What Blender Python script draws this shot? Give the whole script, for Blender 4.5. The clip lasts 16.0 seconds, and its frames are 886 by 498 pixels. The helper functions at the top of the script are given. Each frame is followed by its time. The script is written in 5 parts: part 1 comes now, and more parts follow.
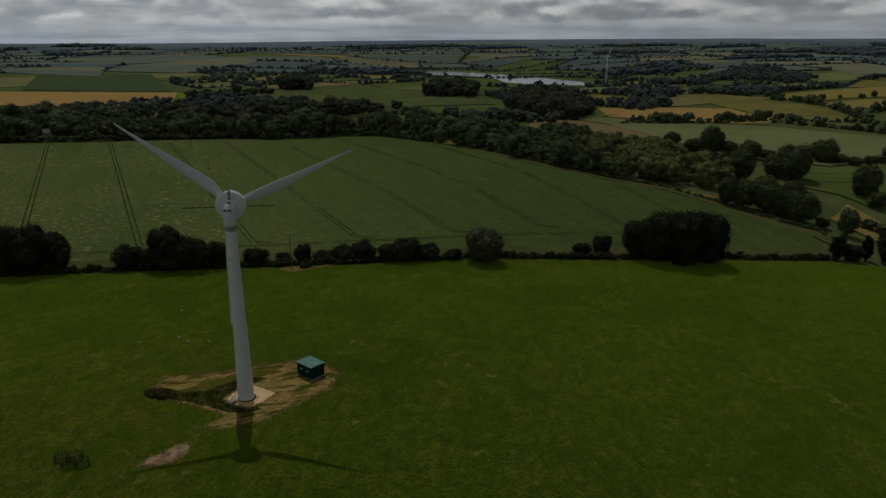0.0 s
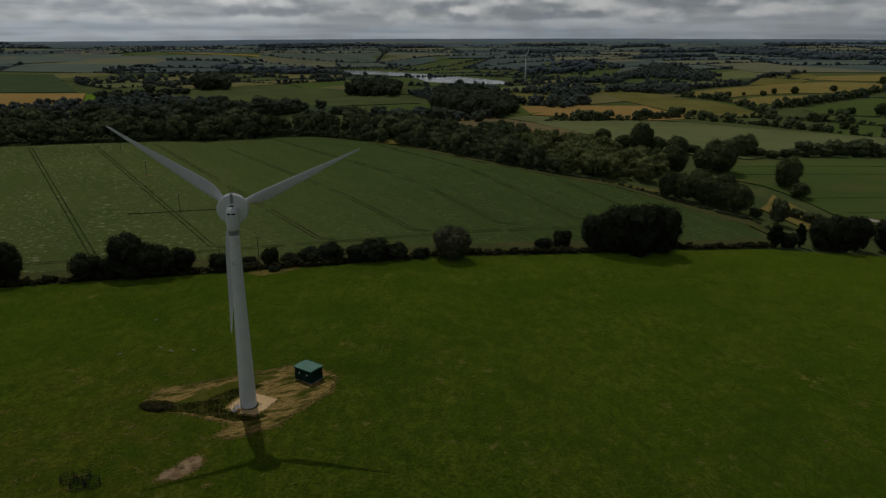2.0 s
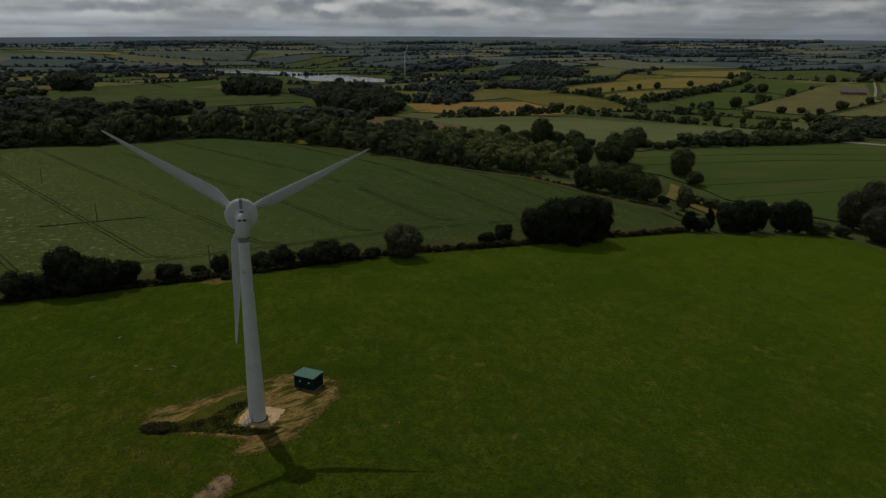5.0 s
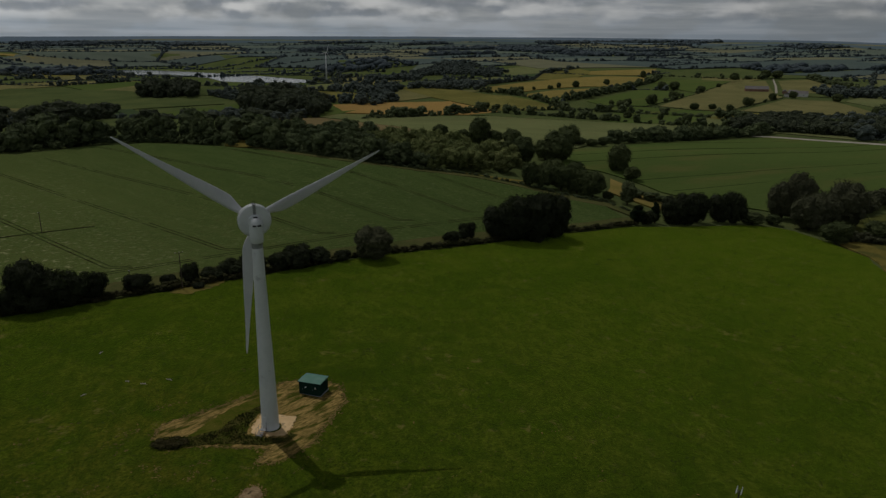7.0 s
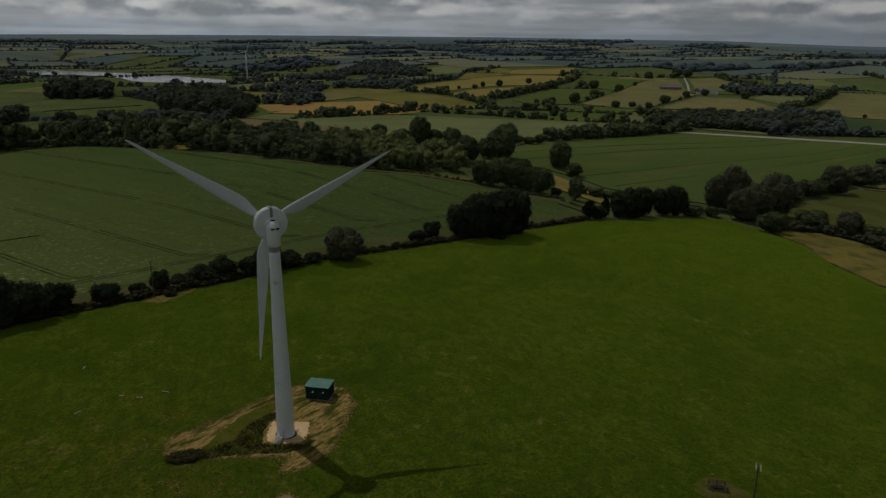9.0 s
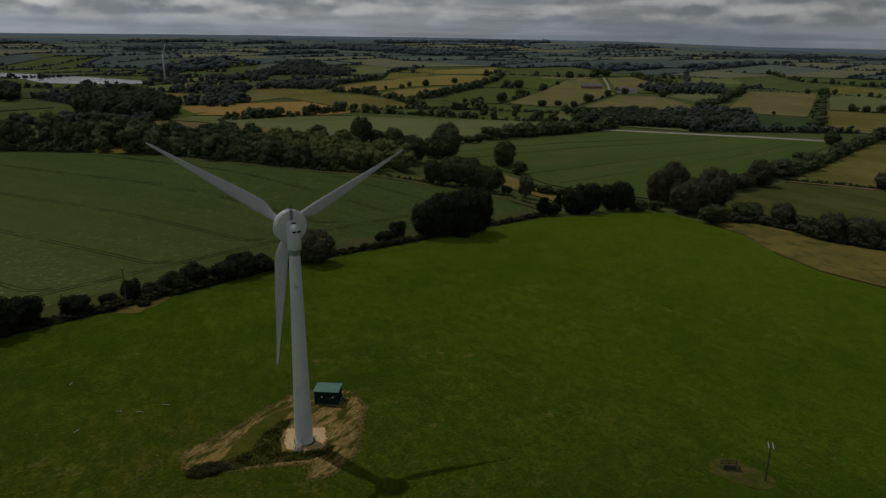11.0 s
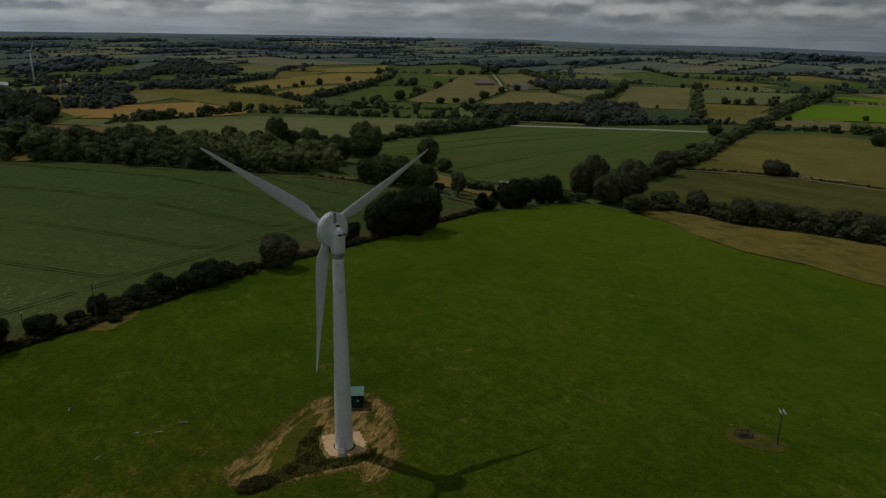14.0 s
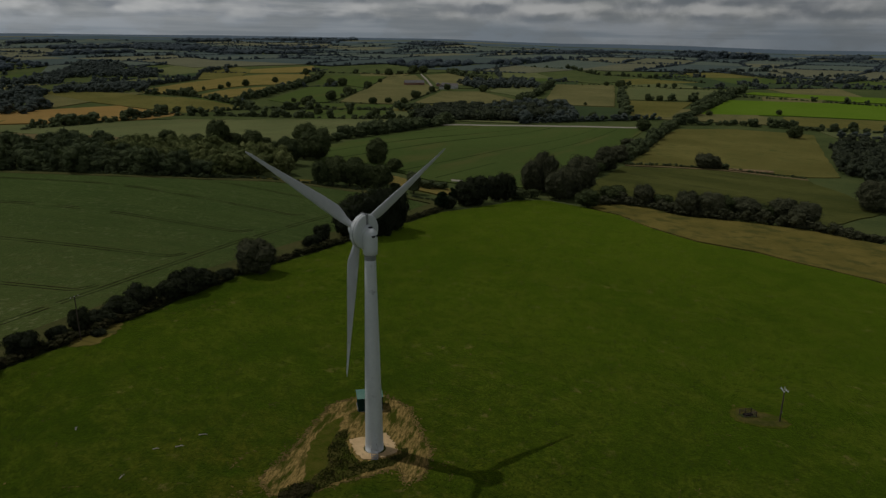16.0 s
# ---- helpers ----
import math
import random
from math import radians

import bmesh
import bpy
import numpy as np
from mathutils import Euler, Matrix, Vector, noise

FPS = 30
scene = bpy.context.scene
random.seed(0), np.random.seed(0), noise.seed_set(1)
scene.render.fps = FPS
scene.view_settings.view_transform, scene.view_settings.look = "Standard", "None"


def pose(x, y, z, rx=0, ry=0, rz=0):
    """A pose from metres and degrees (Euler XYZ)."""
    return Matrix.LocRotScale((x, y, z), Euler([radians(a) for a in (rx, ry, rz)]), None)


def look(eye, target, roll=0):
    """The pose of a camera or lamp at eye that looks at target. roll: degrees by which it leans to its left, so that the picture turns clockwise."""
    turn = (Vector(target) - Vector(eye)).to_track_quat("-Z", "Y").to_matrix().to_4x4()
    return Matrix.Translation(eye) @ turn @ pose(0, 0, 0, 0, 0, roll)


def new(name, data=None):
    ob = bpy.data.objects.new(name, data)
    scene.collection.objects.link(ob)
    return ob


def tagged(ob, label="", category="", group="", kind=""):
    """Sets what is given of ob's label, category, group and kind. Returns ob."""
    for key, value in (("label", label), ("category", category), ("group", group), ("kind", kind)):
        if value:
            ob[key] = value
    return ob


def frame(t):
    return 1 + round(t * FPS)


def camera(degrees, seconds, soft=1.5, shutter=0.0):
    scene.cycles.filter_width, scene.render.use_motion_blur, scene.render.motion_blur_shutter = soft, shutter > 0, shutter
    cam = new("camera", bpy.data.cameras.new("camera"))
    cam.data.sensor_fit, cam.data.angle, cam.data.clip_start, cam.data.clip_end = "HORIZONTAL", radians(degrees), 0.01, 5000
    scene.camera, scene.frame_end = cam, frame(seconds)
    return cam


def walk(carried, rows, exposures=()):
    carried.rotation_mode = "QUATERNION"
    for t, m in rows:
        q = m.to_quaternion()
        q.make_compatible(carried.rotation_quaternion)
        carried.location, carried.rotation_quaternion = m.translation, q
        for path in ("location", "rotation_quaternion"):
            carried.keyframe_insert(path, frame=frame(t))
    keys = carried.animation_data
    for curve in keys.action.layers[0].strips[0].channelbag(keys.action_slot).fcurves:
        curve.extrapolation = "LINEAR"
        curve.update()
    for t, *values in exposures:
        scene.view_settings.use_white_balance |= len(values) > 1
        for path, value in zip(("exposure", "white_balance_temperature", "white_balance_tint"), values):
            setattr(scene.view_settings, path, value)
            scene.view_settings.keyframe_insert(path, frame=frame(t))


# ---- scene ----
cam = camera(64.4, 16.0, soft=1.4)
PATH = [
    (0, (2.919, -140.899, 73.253), (3.451, -139.058, 72.681), -0.1),
    (0.5, (-1.291, -139.961, 73.273), (-0.707, -138.135, 72.7), -0.0),
    (1, (-5.497, -138.861, 73.301), (-4.858, -137.055, 72.727), 0.0),
    (1.5, (-9.66, -137.599, 73.318), (-8.968, -135.813, 72.743), 0.1),
    (2, (-13.852, -136.155, 73.331), (-13.105, -134.391, 72.757), 0.1),
    (2.5, (-17.936, -134.579, 73.317), (-17.138, -132.838, 72.742), 0.1),
    (3, (-22.029, -132.826, 73.307), (-21.176, -131.111, 72.732), 0.1),
    (3.5, (-26.074, -130.933, 73.291), (-25.169, -129.245, 72.714), 0.1),
    (4, (-30.058, -128.854, 73.288), (-29.1, -127.196, 72.712), 0.2),
    (6.3, (-47.63, -118.592, 73.728), (-46.461, -117.077, 73.148), 0.3),
    (6.5, (-49.132, -117.641, 73.732), (-47.943, -116.14, 73.153), 0.3),
    (7, (-52.794, -115.109, 73.727), (-51.562, -113.643, 73.149), 0.3),
    (7.5, (-56.245, -112.472, 73.722), (-54.972, -111.042, 73.144), 0.4),
    (8, (-59.729, -109.618, 73.697), (-58.415, -108.226, 73.118), 0.4),
    (8.5, (-62.996, -106.66, 73.666), (-61.644, -105.305, 73.088), 0.5),
    (9, (-66.143, -103.522, 73.617), (-64.751, -102.208, 73.039), 0.5),
    (11.3, (-79.511, -88.546, 73.348), (-77.961, -87.422, 72.771), 0.7),
    (11.5, (-80.633, -87.169, 73.341), (-79.071, -86.062, 72.763), 0.7),
    (12, (-83.335, -83.555, 73.334), (-81.742, -82.492, 72.756), 0.7),
    (12.5, (-85.926, -80.0, 73.347), (-84.306, -78.979, 72.769), 0.7),
    (13, (-88.482, -76.481, 73.382), (-86.836, -75.505, 72.804), 0.7),
    (13.5, (-90.961, -72.842, 73.429), (-89.289, -71.909, 72.851), 0.7),
    (14, (-93.37, -69.079, 73.445), (-91.674, -68.192, 72.867), 0.7),
    (14.5, (-95.623, -65.266, 73.43), (-93.904, -64.422, 72.853), 0.7),
    (15, (-97.761, -61.336, 73.395), (-96.019, -60.54, 72.819), 0.6),
    (15.5, (-99.795, -57.323, 73.371), (-98.034, -56.573, 72.794), 0.6),
    (16, (-101.758, -53.327, 73.36), (-99.976, -52.626, 72.783), 0.5),
]
walk(cam, [(t, look(e, p, r)) for t, e, p, r in PATH], exposures=[(0.0, -2.0, 6250, 10), (16.0, -2.0, 6250, 10)])

# ---- world and sun ----
SUN_EL, SUN_AZ = radians(60.5), radians(2.0)
to_sun = Vector((math.sin(SUN_AZ) * math.cos(SUN_EL), math.cos(SUN_AZ) * math.cos(SUN_EL), math.sin(SUN_EL)))
sun = new("sun", bpy.data.lights.new("sun", "SUN"))
sun.data.energy, sun.data.angle, sun.data.color = 4.0, radians(0.6), (1.0, 0.95, 0.86)
sun.matrix_world = look(to_sun * 300, (0, 0, 0))

world = bpy.data.worlds.new("sky")
scene.world = world
world.use_nodes = True


class Nodes:
    """Short-hand for building node trees."""

    def __init__(self, tree):
        self.tree = tree

    def add(self, kind):
        return self.tree.nodes.new(kind)

    def link(self, a, b):
        self.tree.links.new(a, b)

    def math(self, op, a, b=None, c=None, clamp=False):
        n = self.add("ShaderNodeMath")
        n.operation, n.use_clamp = op, clamp
        for i, v in enumerate((a, b, c)):
            if v is None:
                continue
            if isinstance(v, (int, float)):
                n.inputs[i].default_value = v
            else:
                self.link(v, n.inputs[i])
        return n.outputs[0]

    def mix(self, f, a, b, blend="MIX"):
        n = self.add("ShaderNodeMix")
        n.data_type, n.blend_type = "RGBA", blend
        for i, v in ((0, f), (6, a), (7, b)):
            if isinstance(v, (int, float)):
                n.inputs[i].default_value = v
            elif isinstance(v, tuple):
                n.inputs[i].default_value = (*v, 1)
            else:
                self.link(v, n.inputs[i])
        return n.outputs[2]

    def noise(self, vec, scale, detail=4.0, rough=0.55, distort=0.0):
        n = self.add("ShaderNodeTexNoise")
        n.inputs["Scale"].default_value, n.inputs["Detail"].default_value = scale, detail
        n.inputs["Roughness"].default_value, n.inputs["Distortion"].default_value = rough, distort
        if vec is not None:
            self.link(vec, n.inputs["Vector"])
        return n.outputs["Fac"]

    def ramp(self, f, lo, hi):
        n = self.add("ShaderNodeMapRange")
        n.interpolation_type = "SMOOTHSTEP"
        n.inputs["From Min"].default_value, n.inputs["From Max"].default_value = lo, hi
        self.link(f, n.inputs["Value"])
        return n.outputs["Result"]

    def stretch(self, vec, scale, turn=0.0):
        """Coordinates turned by that many degrees, then scaled along the turned axes."""
        a, b = self.add("ShaderNodeMapping"), self.add("ShaderNodeMapping")
        a.inputs["Rotation"].default_value = (0, 0, radians(turn))
        b.inputs["Scale"].default_value = scale
        self.link(vec, a.inputs["Vector"])
        self.link(a.outputs[0], b.inputs["Vector"])
        return b.outputs[0]


def build_sky():
    k = Nodes(world.node_tree)
    k.tree.nodes.clear()
    out = k.add("ShaderNodeOutputWorld")
    bg = k.add("ShaderNodeBackground")
    bg.inputs["Strength"].default_value = 0.1
    sky = k.add("ShaderNodeTexSky")
    sky.sky_type, sky.sun_disc = "NISHITA", False
    sky.sun_elevation, sky.sun_rotation = SUN_EL, SUN_AZ
    co = k.add("ShaderNodeTexCoord").outputs["Generated"]
    sep = k.add("ShaderNodeSeparateXYZ")
    k.link(co, sep.inputs[0])
    up = k.math("MAXIMUM", sep.outputs[2], 0.0)
    comb = k.add("ShaderNodeCombineXYZ")
    k.link(sep.outputs[0], comb.inputs[0])
    k.link(sep.outputs[1], comb.inputs[1])
    k.link(k.math("MULTIPLY", k.math("POWER", up, 0.8), 2.2), comb.inputs[2])
    lifted = k.add("ShaderNodeVectorMath")
    k.link(comb.outputs[0], lifted.inputs[0])
    lifted.inputs[1].default_value = (0.0, 0.0, 0.024)
    big = k.noise(comb.outputs[0], 3.6, 2.0)
    raised = k.add("ShaderNodeVectorMath")
    k.link(co, raised.inputs[0])
    raised.inputs[1].default_value = (0.0, 0.0, 0.0085)
    def billow(vec):
        wobble = k.add("ShaderNodeTexNoise")
        wobble.inputs["Scale"].default_value, wobble.inputs["Detail"].default_value = 38.0, 5.0
        k.link(vec, wobble.inputs["Vector"])
        shift = k.add("ShaderNodeVectorMath")
        shift.operation = "MULTIPLY_ADD"
        k.link(wobble.outputs["Color"], shift.inputs[0])
        shift.inputs[1].default_value = (0.040, 0.040, 0.030)
        k.link(k.stretch(vec, (1, 1, 3.0)), shift.inputs[2])
        cell = k.add("ShaderNodeTexVoronoi")
        cell.feature = "SMOOTH_F1"
        cell.inputs["Scale"].default_value, cell.inputs["Smoothness"].default_value = 19.0, 0.85
        k.link(shift.outputs[0], cell.inputs["Vector"])
        return cell.outputs["Distance"]

    heap = k.noise(k.stretch(co, (1, 1, 2.8)), 11.0, 6.0, 0.56)
    lit = k.math("SUBTRACT", billow(raised.outputs[0]), billow(co))
    lit = k.math("ADD", k.math("MULTIPLY", lit, 1.4), k.math("MULTIPLY", k.math("SUBTRACT", heap, 0.5), 1.2))
    lit = k.ramp(lit, -0.38, 0.44)
    body = k.ramp(k.math("ADD", k.math("MULTIPLY", heap, 0.5), k.math("MULTIPLY", big, 0.6)), 0.42, 0.60)
    sheet_grey = k.mix(k.ramp(k.noise(k.stretch(comb.outputs[0], (1, 1, 3.0)), 9.0, 6.0, 0.55), 0.35, 0.68), (9.0, 9.7, 10.4), (15.0, 15.2, 15.0))
    puff = k.mix(lit, (6.4, 7.0, 7.6), (19.5, 19.2, 18.2))
    cloud = k.mix(k.math("MULTIPLY", body, 0.85), sheet_grey, puff)
    haze = k.mix(k.ramp(k.noise(k.stretch(comb.outputs[0], (1, 1, 4.0)), 5.0, 4.0, 0.5), 0.35, 0.65), (8.0, 9.1, 10.0), (11.4, 12.2, 12.8))
    low = k.mix(k.ramp(up, 0.010, 0.034), haze, cloud)
    high = k.math("SUBTRACT", 1.0, k.math("MULTIPLY", k.ramp(up, 0.10, 0.45), 0.62))
    east = k.math("ADD", k.math("MULTIPLY", sep.outputs[0], -0.36), k.math("MULTIPLY_ADD", sep.outputs[1], 0.22, 1.0))
    low = k.mix(1.0, low, k.math("MULTIPLY", high, east), "MULTIPLY")
    cover = k.ramp(heap, 0.40, 0.56)
    cover = k.math("ADD", k.math("MULTIPLY", cover, 0.2), 0.78, clamp=True)
    dome = k.mix(cover, sky.outputs[0], low)
    k.link(dome, bg.inputs[0])
    k.link(bg.outputs[0], out.inputs[0])


build_sky()

# ---- materials ----


def surface(name, c1, c2, scale=0.05, fine=1.0, rough=0.9, bump=0.3, spots=None, metal=0.0, turn=0.0, stretch=(1, 1, 1), spec=0.0, fuzz=0.0):
    """Two colours mixed by a broad and a fine grain; spots: (colour, scale, from, to)."""
    m = bpy.data.materials.new(name)
    m.use_nodes = True
    k = Nodes(m.node_tree)
    bs = m.node_tree.nodes["Principled BSDF"]
    co = k.stretch(k.add("ShaderNodeTexCoord").outputs["Object"], stretch, turn)
    broad = k.noise(co, scale, 3.0)
    grain = k.noise(co, fine, 6.0, 0.65)
    f = k.ramp(k.math("ADD", k.math("MULTIPLY", broad, 0.6), k.math("MULTIPLY", grain, 0.4)), 0.36, 0.64)
    col = k.mix(f, c1, c2)
    if spots:
        c3, sc, lo, hi = spots
        col = k.mix(k.ramp(k.noise(co, sc, 5.0, 0.6), lo, hi), col, c3)
    k.link(col, bs.inputs["Base Color"])
    bs.inputs["Roughness"].default_value, bs.inputs["Metallic"].default_value = rough, metal
    bs.inputs["Specular IOR Level"].default_value = spec
    if fuzz:
        bs.inputs["Sheen Weight"].default_value, bs.inputs["Sheen Roughness"].default_value = fuzz, 0.5
        bs.inputs["Sheen Tint"].default_value = (*[min(1, 3.2 * c) for c in c2], 1)
    if bump:
        b = k.add("ShaderNodeBump")
        b.inputs["Strength"].default_value, b.inputs["Distance"].default_value = bump, 0.4 / max(fine, 0.2)
        k.link(grain, b.inputs["Height"])
        k.link(b.outputs[0], bs.inputs["Normal"])
    return m


def foliage(name, c1, c2, per_object=True, leafing=0.55):
    """Leaves: colour varies from plant to plant and from clump to clump, a little light passes through."""
    m = bpy.data.materials.new(name)
    m.use_nodes = True
    k = Nodes(m.node_tree)
    bs = m.node_tree.nodes["Principled BSDF"]
    out = m.node_tree.nodes["Material Output"]
    isl = k.add("ShaderNodeNewGeometry").outputs["Random Per Island"]
    one = k.add("ShaderNodeObjectInfo").outputs["Random"]
    co = k.add("ShaderNodeTexCoord").outputs["Object"]
    patch = k.ramp(k.math("ADD", k.math("MULTIPLY", k.noise(co, 0.10, 2.0), 0.6), k.math("MULTIPLY", k.noise(co, 0.012, 2.0), 0.4)), 0.38, 0.62)
    f = k.math("ADD", k.math("MULTIPLY", isl, 0.4), k.math("MULTIPLY", one if per_object else patch, 0.6))
    col = k.mix(f, c1, c2)
    leaf_grain = k.noise(co, leafing, 5.0, 0.7)
    # Colour goes darker where this noise, also the bump height, is low.
    col = k.mix(k.math("MULTIPLY", k.ramp(leaf_grain, 0.60, 0.38), 0.6), col, tuple(0.45 * c for c in c1))
    b = k.add("ShaderNodeBump")
    b.inputs["Strength"].default_value, b.inputs["Distance"].default_value = 0.8, 0.7 / leafing
    k.link(leaf_grain, b.inputs["Height"])
    k.link(b.outputs[0], bs.inputs["Normal"])
    k.link(col, bs.inputs["Base Color"])
    bs.inputs["Roughness"].default_value = 0.8
    bs.inputs["Specular IOR Level"].default_value = 0.06
    tr = k.add("ShaderNodeBsdfTranslucent")
    k.link(k.mix(0.5, col, (0.10, 0.16, 0.02)), tr.inputs[0])
    ms = k.add("ShaderNodeMixShader")
    ms.inputs[0].default_value = 0.18
    k.link(bs.outputs[0], ms.inputs[1])
    k.link(tr.outputs[0], ms.inputs[2])
    k.link(ms.outputs[0], out.inputs[0])
    return m


def pasture_material():
    m = bpy.data.materials.new("pasture_grass")
    m.use_nodes = True
    k = Nodes(m.node_tree)
    bs = m.node_tree.nodes["Principled BSDF"]
    co = k.add("ShaderNodeTexCoord").outputs["Object"]
    broad = k.ramp(k.noise(co, 0.016, 3.0), 0.3, 0.7)
    mid = k.ramp(k.noise(co, 0.075, 5.0, 0.62, 0.6), 0.42, 0.62)
    clump = k.ramp(k.noise(k.stretch(co, (1.0, 0.6, 1.0), 25), 0.42, 6.0, 0.7, 0.4), 0.40, 0.62)
    fine = k.noise(co, 1.3, 9.0, 0.78)
    col = k.mix(broad, (0.025, 0.050, 0.0045), (0.056, 0.084, 0.0060))
    col = k.mix(k.math("MULTIPLY", mid, 0.8), col, (0.084, 0.100, 0.011))
    sep = k.add("ShaderNodeSeparateXYZ")
    k.link(co, sep.inputs[0])
    gx, gy = k.math("ADD", sep.outputs[0], 22.0), k.math("SUBTRACT", sep.outputs[1], 4.0)
    away = k.math("SQRT", k.math("ADD", k.math("MULTIPLY", gx, gx), k.math("MULTIPLY", gy, gy)))
    worn = k.math("MULTIPLY", k.ramp(away, 58.0, 14.0), k.ramp(k.noise(co, 0.11, 4.0, 0.6), 0.36, 0.62))
    col = k.mix(k.math("MULTIPLY", worn, 0.8), col, (0.098, 0.088, 0.012))
    col = k.mix(k.math("MULTIPLY", clump, 0.7), col, (0.021, 0.038, 0.004))
    col = k.mix(k.math("MULTIPLY", k.ramp(fine, 0.46, 0.57), 0.72), col, (0.014, 0.026, 0.004))
    blade = k.ramp(k.noise(k.stretch(co, (1.0, 0.7, 1.0), 20), 2.4, 5.0, 0.75), 0.54, 0.66)
    col = k.mix(k.math("MULTIPLY", blade, 0.5), col, (0.105, 0.132, 0.014))
    dry = k.math("MULTIPLY", k.ramp(k.noise(co, 0.26, 8.0, 0.74), 0.56, 0.70), k.ramp(k.noise(co, 0.03, 2.0), 0.40, 0.60))
    col = k.mix(k.math("MULTIPLY", dry, 0.9), col, (0.165, 0.135, 0.040))
    dark = k.ramp(k.noise(co, 0.30, 6.0, 0.68), 0.58, 0.70)
    col = k.mix(k.math("MULTIPLY", dark, 0.6), col, (0.020, 0.040, 0.005))
    k.link(col, bs.inputs["Base Color"])
    bs.inputs["Roughness"].default_value = 0.85
    bs.inputs["Specular IOR Level"].default_value = 0.0
    bs.inputs["Sheen Weight"].default_value, bs.inputs["Sheen Roughness"].default_value = 1.0, 0.4
    bs.inputs["Sheen Tint"].default_value = (0.26, 0.38, 0.02, 1)
    b = k.add("ShaderNodeBump")
    b.inputs["Strength"].default_value, b.inputs["Distance"].default_value = 0.5, 0.35
    k.link(fine, b.inputs["Height"])
    k.link(b.outputs[0], bs.inputs["Normal"])
    return m


def crop_material():
    """Green bean crop with pale weedy patches that thin out to one side."""
    m = bpy.data.materials.new("bean_crop")
    m.use_nodes = True
    k = Nodes(m.node_tree)
    bs = m.node_tree.nodes["Principled BSDF"]
    co = k.add("ShaderNodeTexCoord").outputs["Object"]
    rows = k.stretch(co, (0.16, 1.0, 1.0), -99)
    broad = k.ramp(k.noise(co, 0.012, 3.0), 0.3, 0.7)
    streak = k.ramp(k.noise(rows, 0.22, 4.0), 0.35, 0.7)
    fine = k.noise(co, 1.1, 8.0, 0.7)
    col = k.mix(broad, (0.054, 0.072, 0.021), (0.096, 0.112, 0.034))
    col = k.mix(k.math("MULTIPLY", streak, 0.4), col, (0.100, 0.106, 0.036))
    col = k.mix(k.math("MULTIPLY", k.ramp(fine, 0.3, 0.75), 0.6), col, (0.044, 0.064, 0.020))
    brown = k.ramp(k.noise(co, 0.28, 6.0, 0.7, 0.3), 0.50, 0.66)
    col = k.mix(k.math("MULTIPLY", brown, 0.5), col, (0.088, 0.078, 0.030))
    gaps = k.ramp(k.noise(co, 0.5, 6.0, 0.75), 0.54, 0.66)
    col = k.mix(k.math("MULTIPLY", gaps, 0.5), col, (0.026, 0.036, 0.012))
    sep = k.add("ShaderNodeSeparateXYZ")
    k.link(co, sep.inputs[0])
    # Crop colour turns darker towards the east.
    east_tone = k.ramp(k.math("ADD", sep.outputs[0], k.math("MULTIPLY", broad, 60.0)), 30.0, 170.0)
    col = k.mix(k.math("MULTIPLY", east_tone, 0.9), col, k.mix(streak, (0.036, 0.056, 0.017), (0.052, 0.072, 0.022)))
    side = k.ramp(sep.outputs[0], 60.0, -70.0)
    weed = k.noise(k.stretch(co, (1.0, 1.3, 1.0)), 0.45, 4.0, 0.65)
    patch = k.math("MULTIPLY", k.ramp(weed, 0.56, 0.66), k.ramp(k.noise(rows, 0.06, 3.0), 0.34, 0.52))
    amount = k.math("MULTIPLY", patch, k.math("ADD", k.math("MULTIPLY", side, 0.80), 0.18))
    col = k.mix(amount, col, (0.37, 0.36, 0.19))
    k.link(col, bs.inputs["Base Color"])
    bs.inputs["Roughness"].default_value = 0.9
    bs.inputs["Specular IOR Level"].default_value = 0.0
    bs.inputs["Sheen Weight"].default_value, bs.inputs["Sheen Roughness"].default_value = 0.5, 0.5
    bs.inputs["Sheen Tint"].default_value = (0.23, 0.33, 0.08, 1)
    b = k.add("ShaderNodeBump")
    b.inputs["Strength"].default_value, b.inputs["Distance"].default_value = 0.6, 0.5
    k.link(fine, b.inputs["Height"])
    k.link(b.outputs[0], bs.inputs["Normal"])
    return m


PASTURE = pasture_material()
BEANS = crop_material()
CEREAL = surface("young_cereal", (0.050, 0.076, 0.020), (0.077, 0.104, 0.028), 0.01, 0.6, bump=0.4, stretch=(0.12, 1, 1), turn=5, spots=((0.092, 0.092, 0.030), 0.05, 0.50, 0.70), fuzz=0.4)
MEADOW = surface("meadow", (0.044, 0.062, 0.022), (0.084, 0.099, 0.035), 0.02, 0.5, spots=((0.10, 0.105, 0.035), 0.05, 0.55, 0.75), fuzz=0.4)
OLIVE = surface("dry_meadow", (0.086, 0.082, 0.022), (0.162, 0.143, 0.043), 0.015, 0.4, spots=((0.06, 0.075, 0.02), 0.06, 0.5, 0.7), fuzz=0.4)
DARKOLIVE = surface("damp_meadow", (0.042, 0.052, 0.014), (0.096, 0.098, 0.028), 0.02, 0.4, spots=((0.045, 0.054, 0.018), 0.06, 0.5, 0.7), fuzz=0.3, stretch=(0.3, 1, 1), turn=-80)
YELLOW = surface("ripening_crop", (0.150, 0.122, 0.034), (0.235, 0.178, 0.056), 0.015, 0.4, spots=((0.13, 0.12, 0.03), 0.05, 0.5, 0.7), fuzz=0.4)
GOLD = surface("ripe_wheat", (0.24, 0.145, 0.044), (0.34, 0.210, 0.072), 0.01, 0.5, spots=((0.22, 0.15, 0.045), 0.04, 0.5, 0.7), fuzz=0.4)
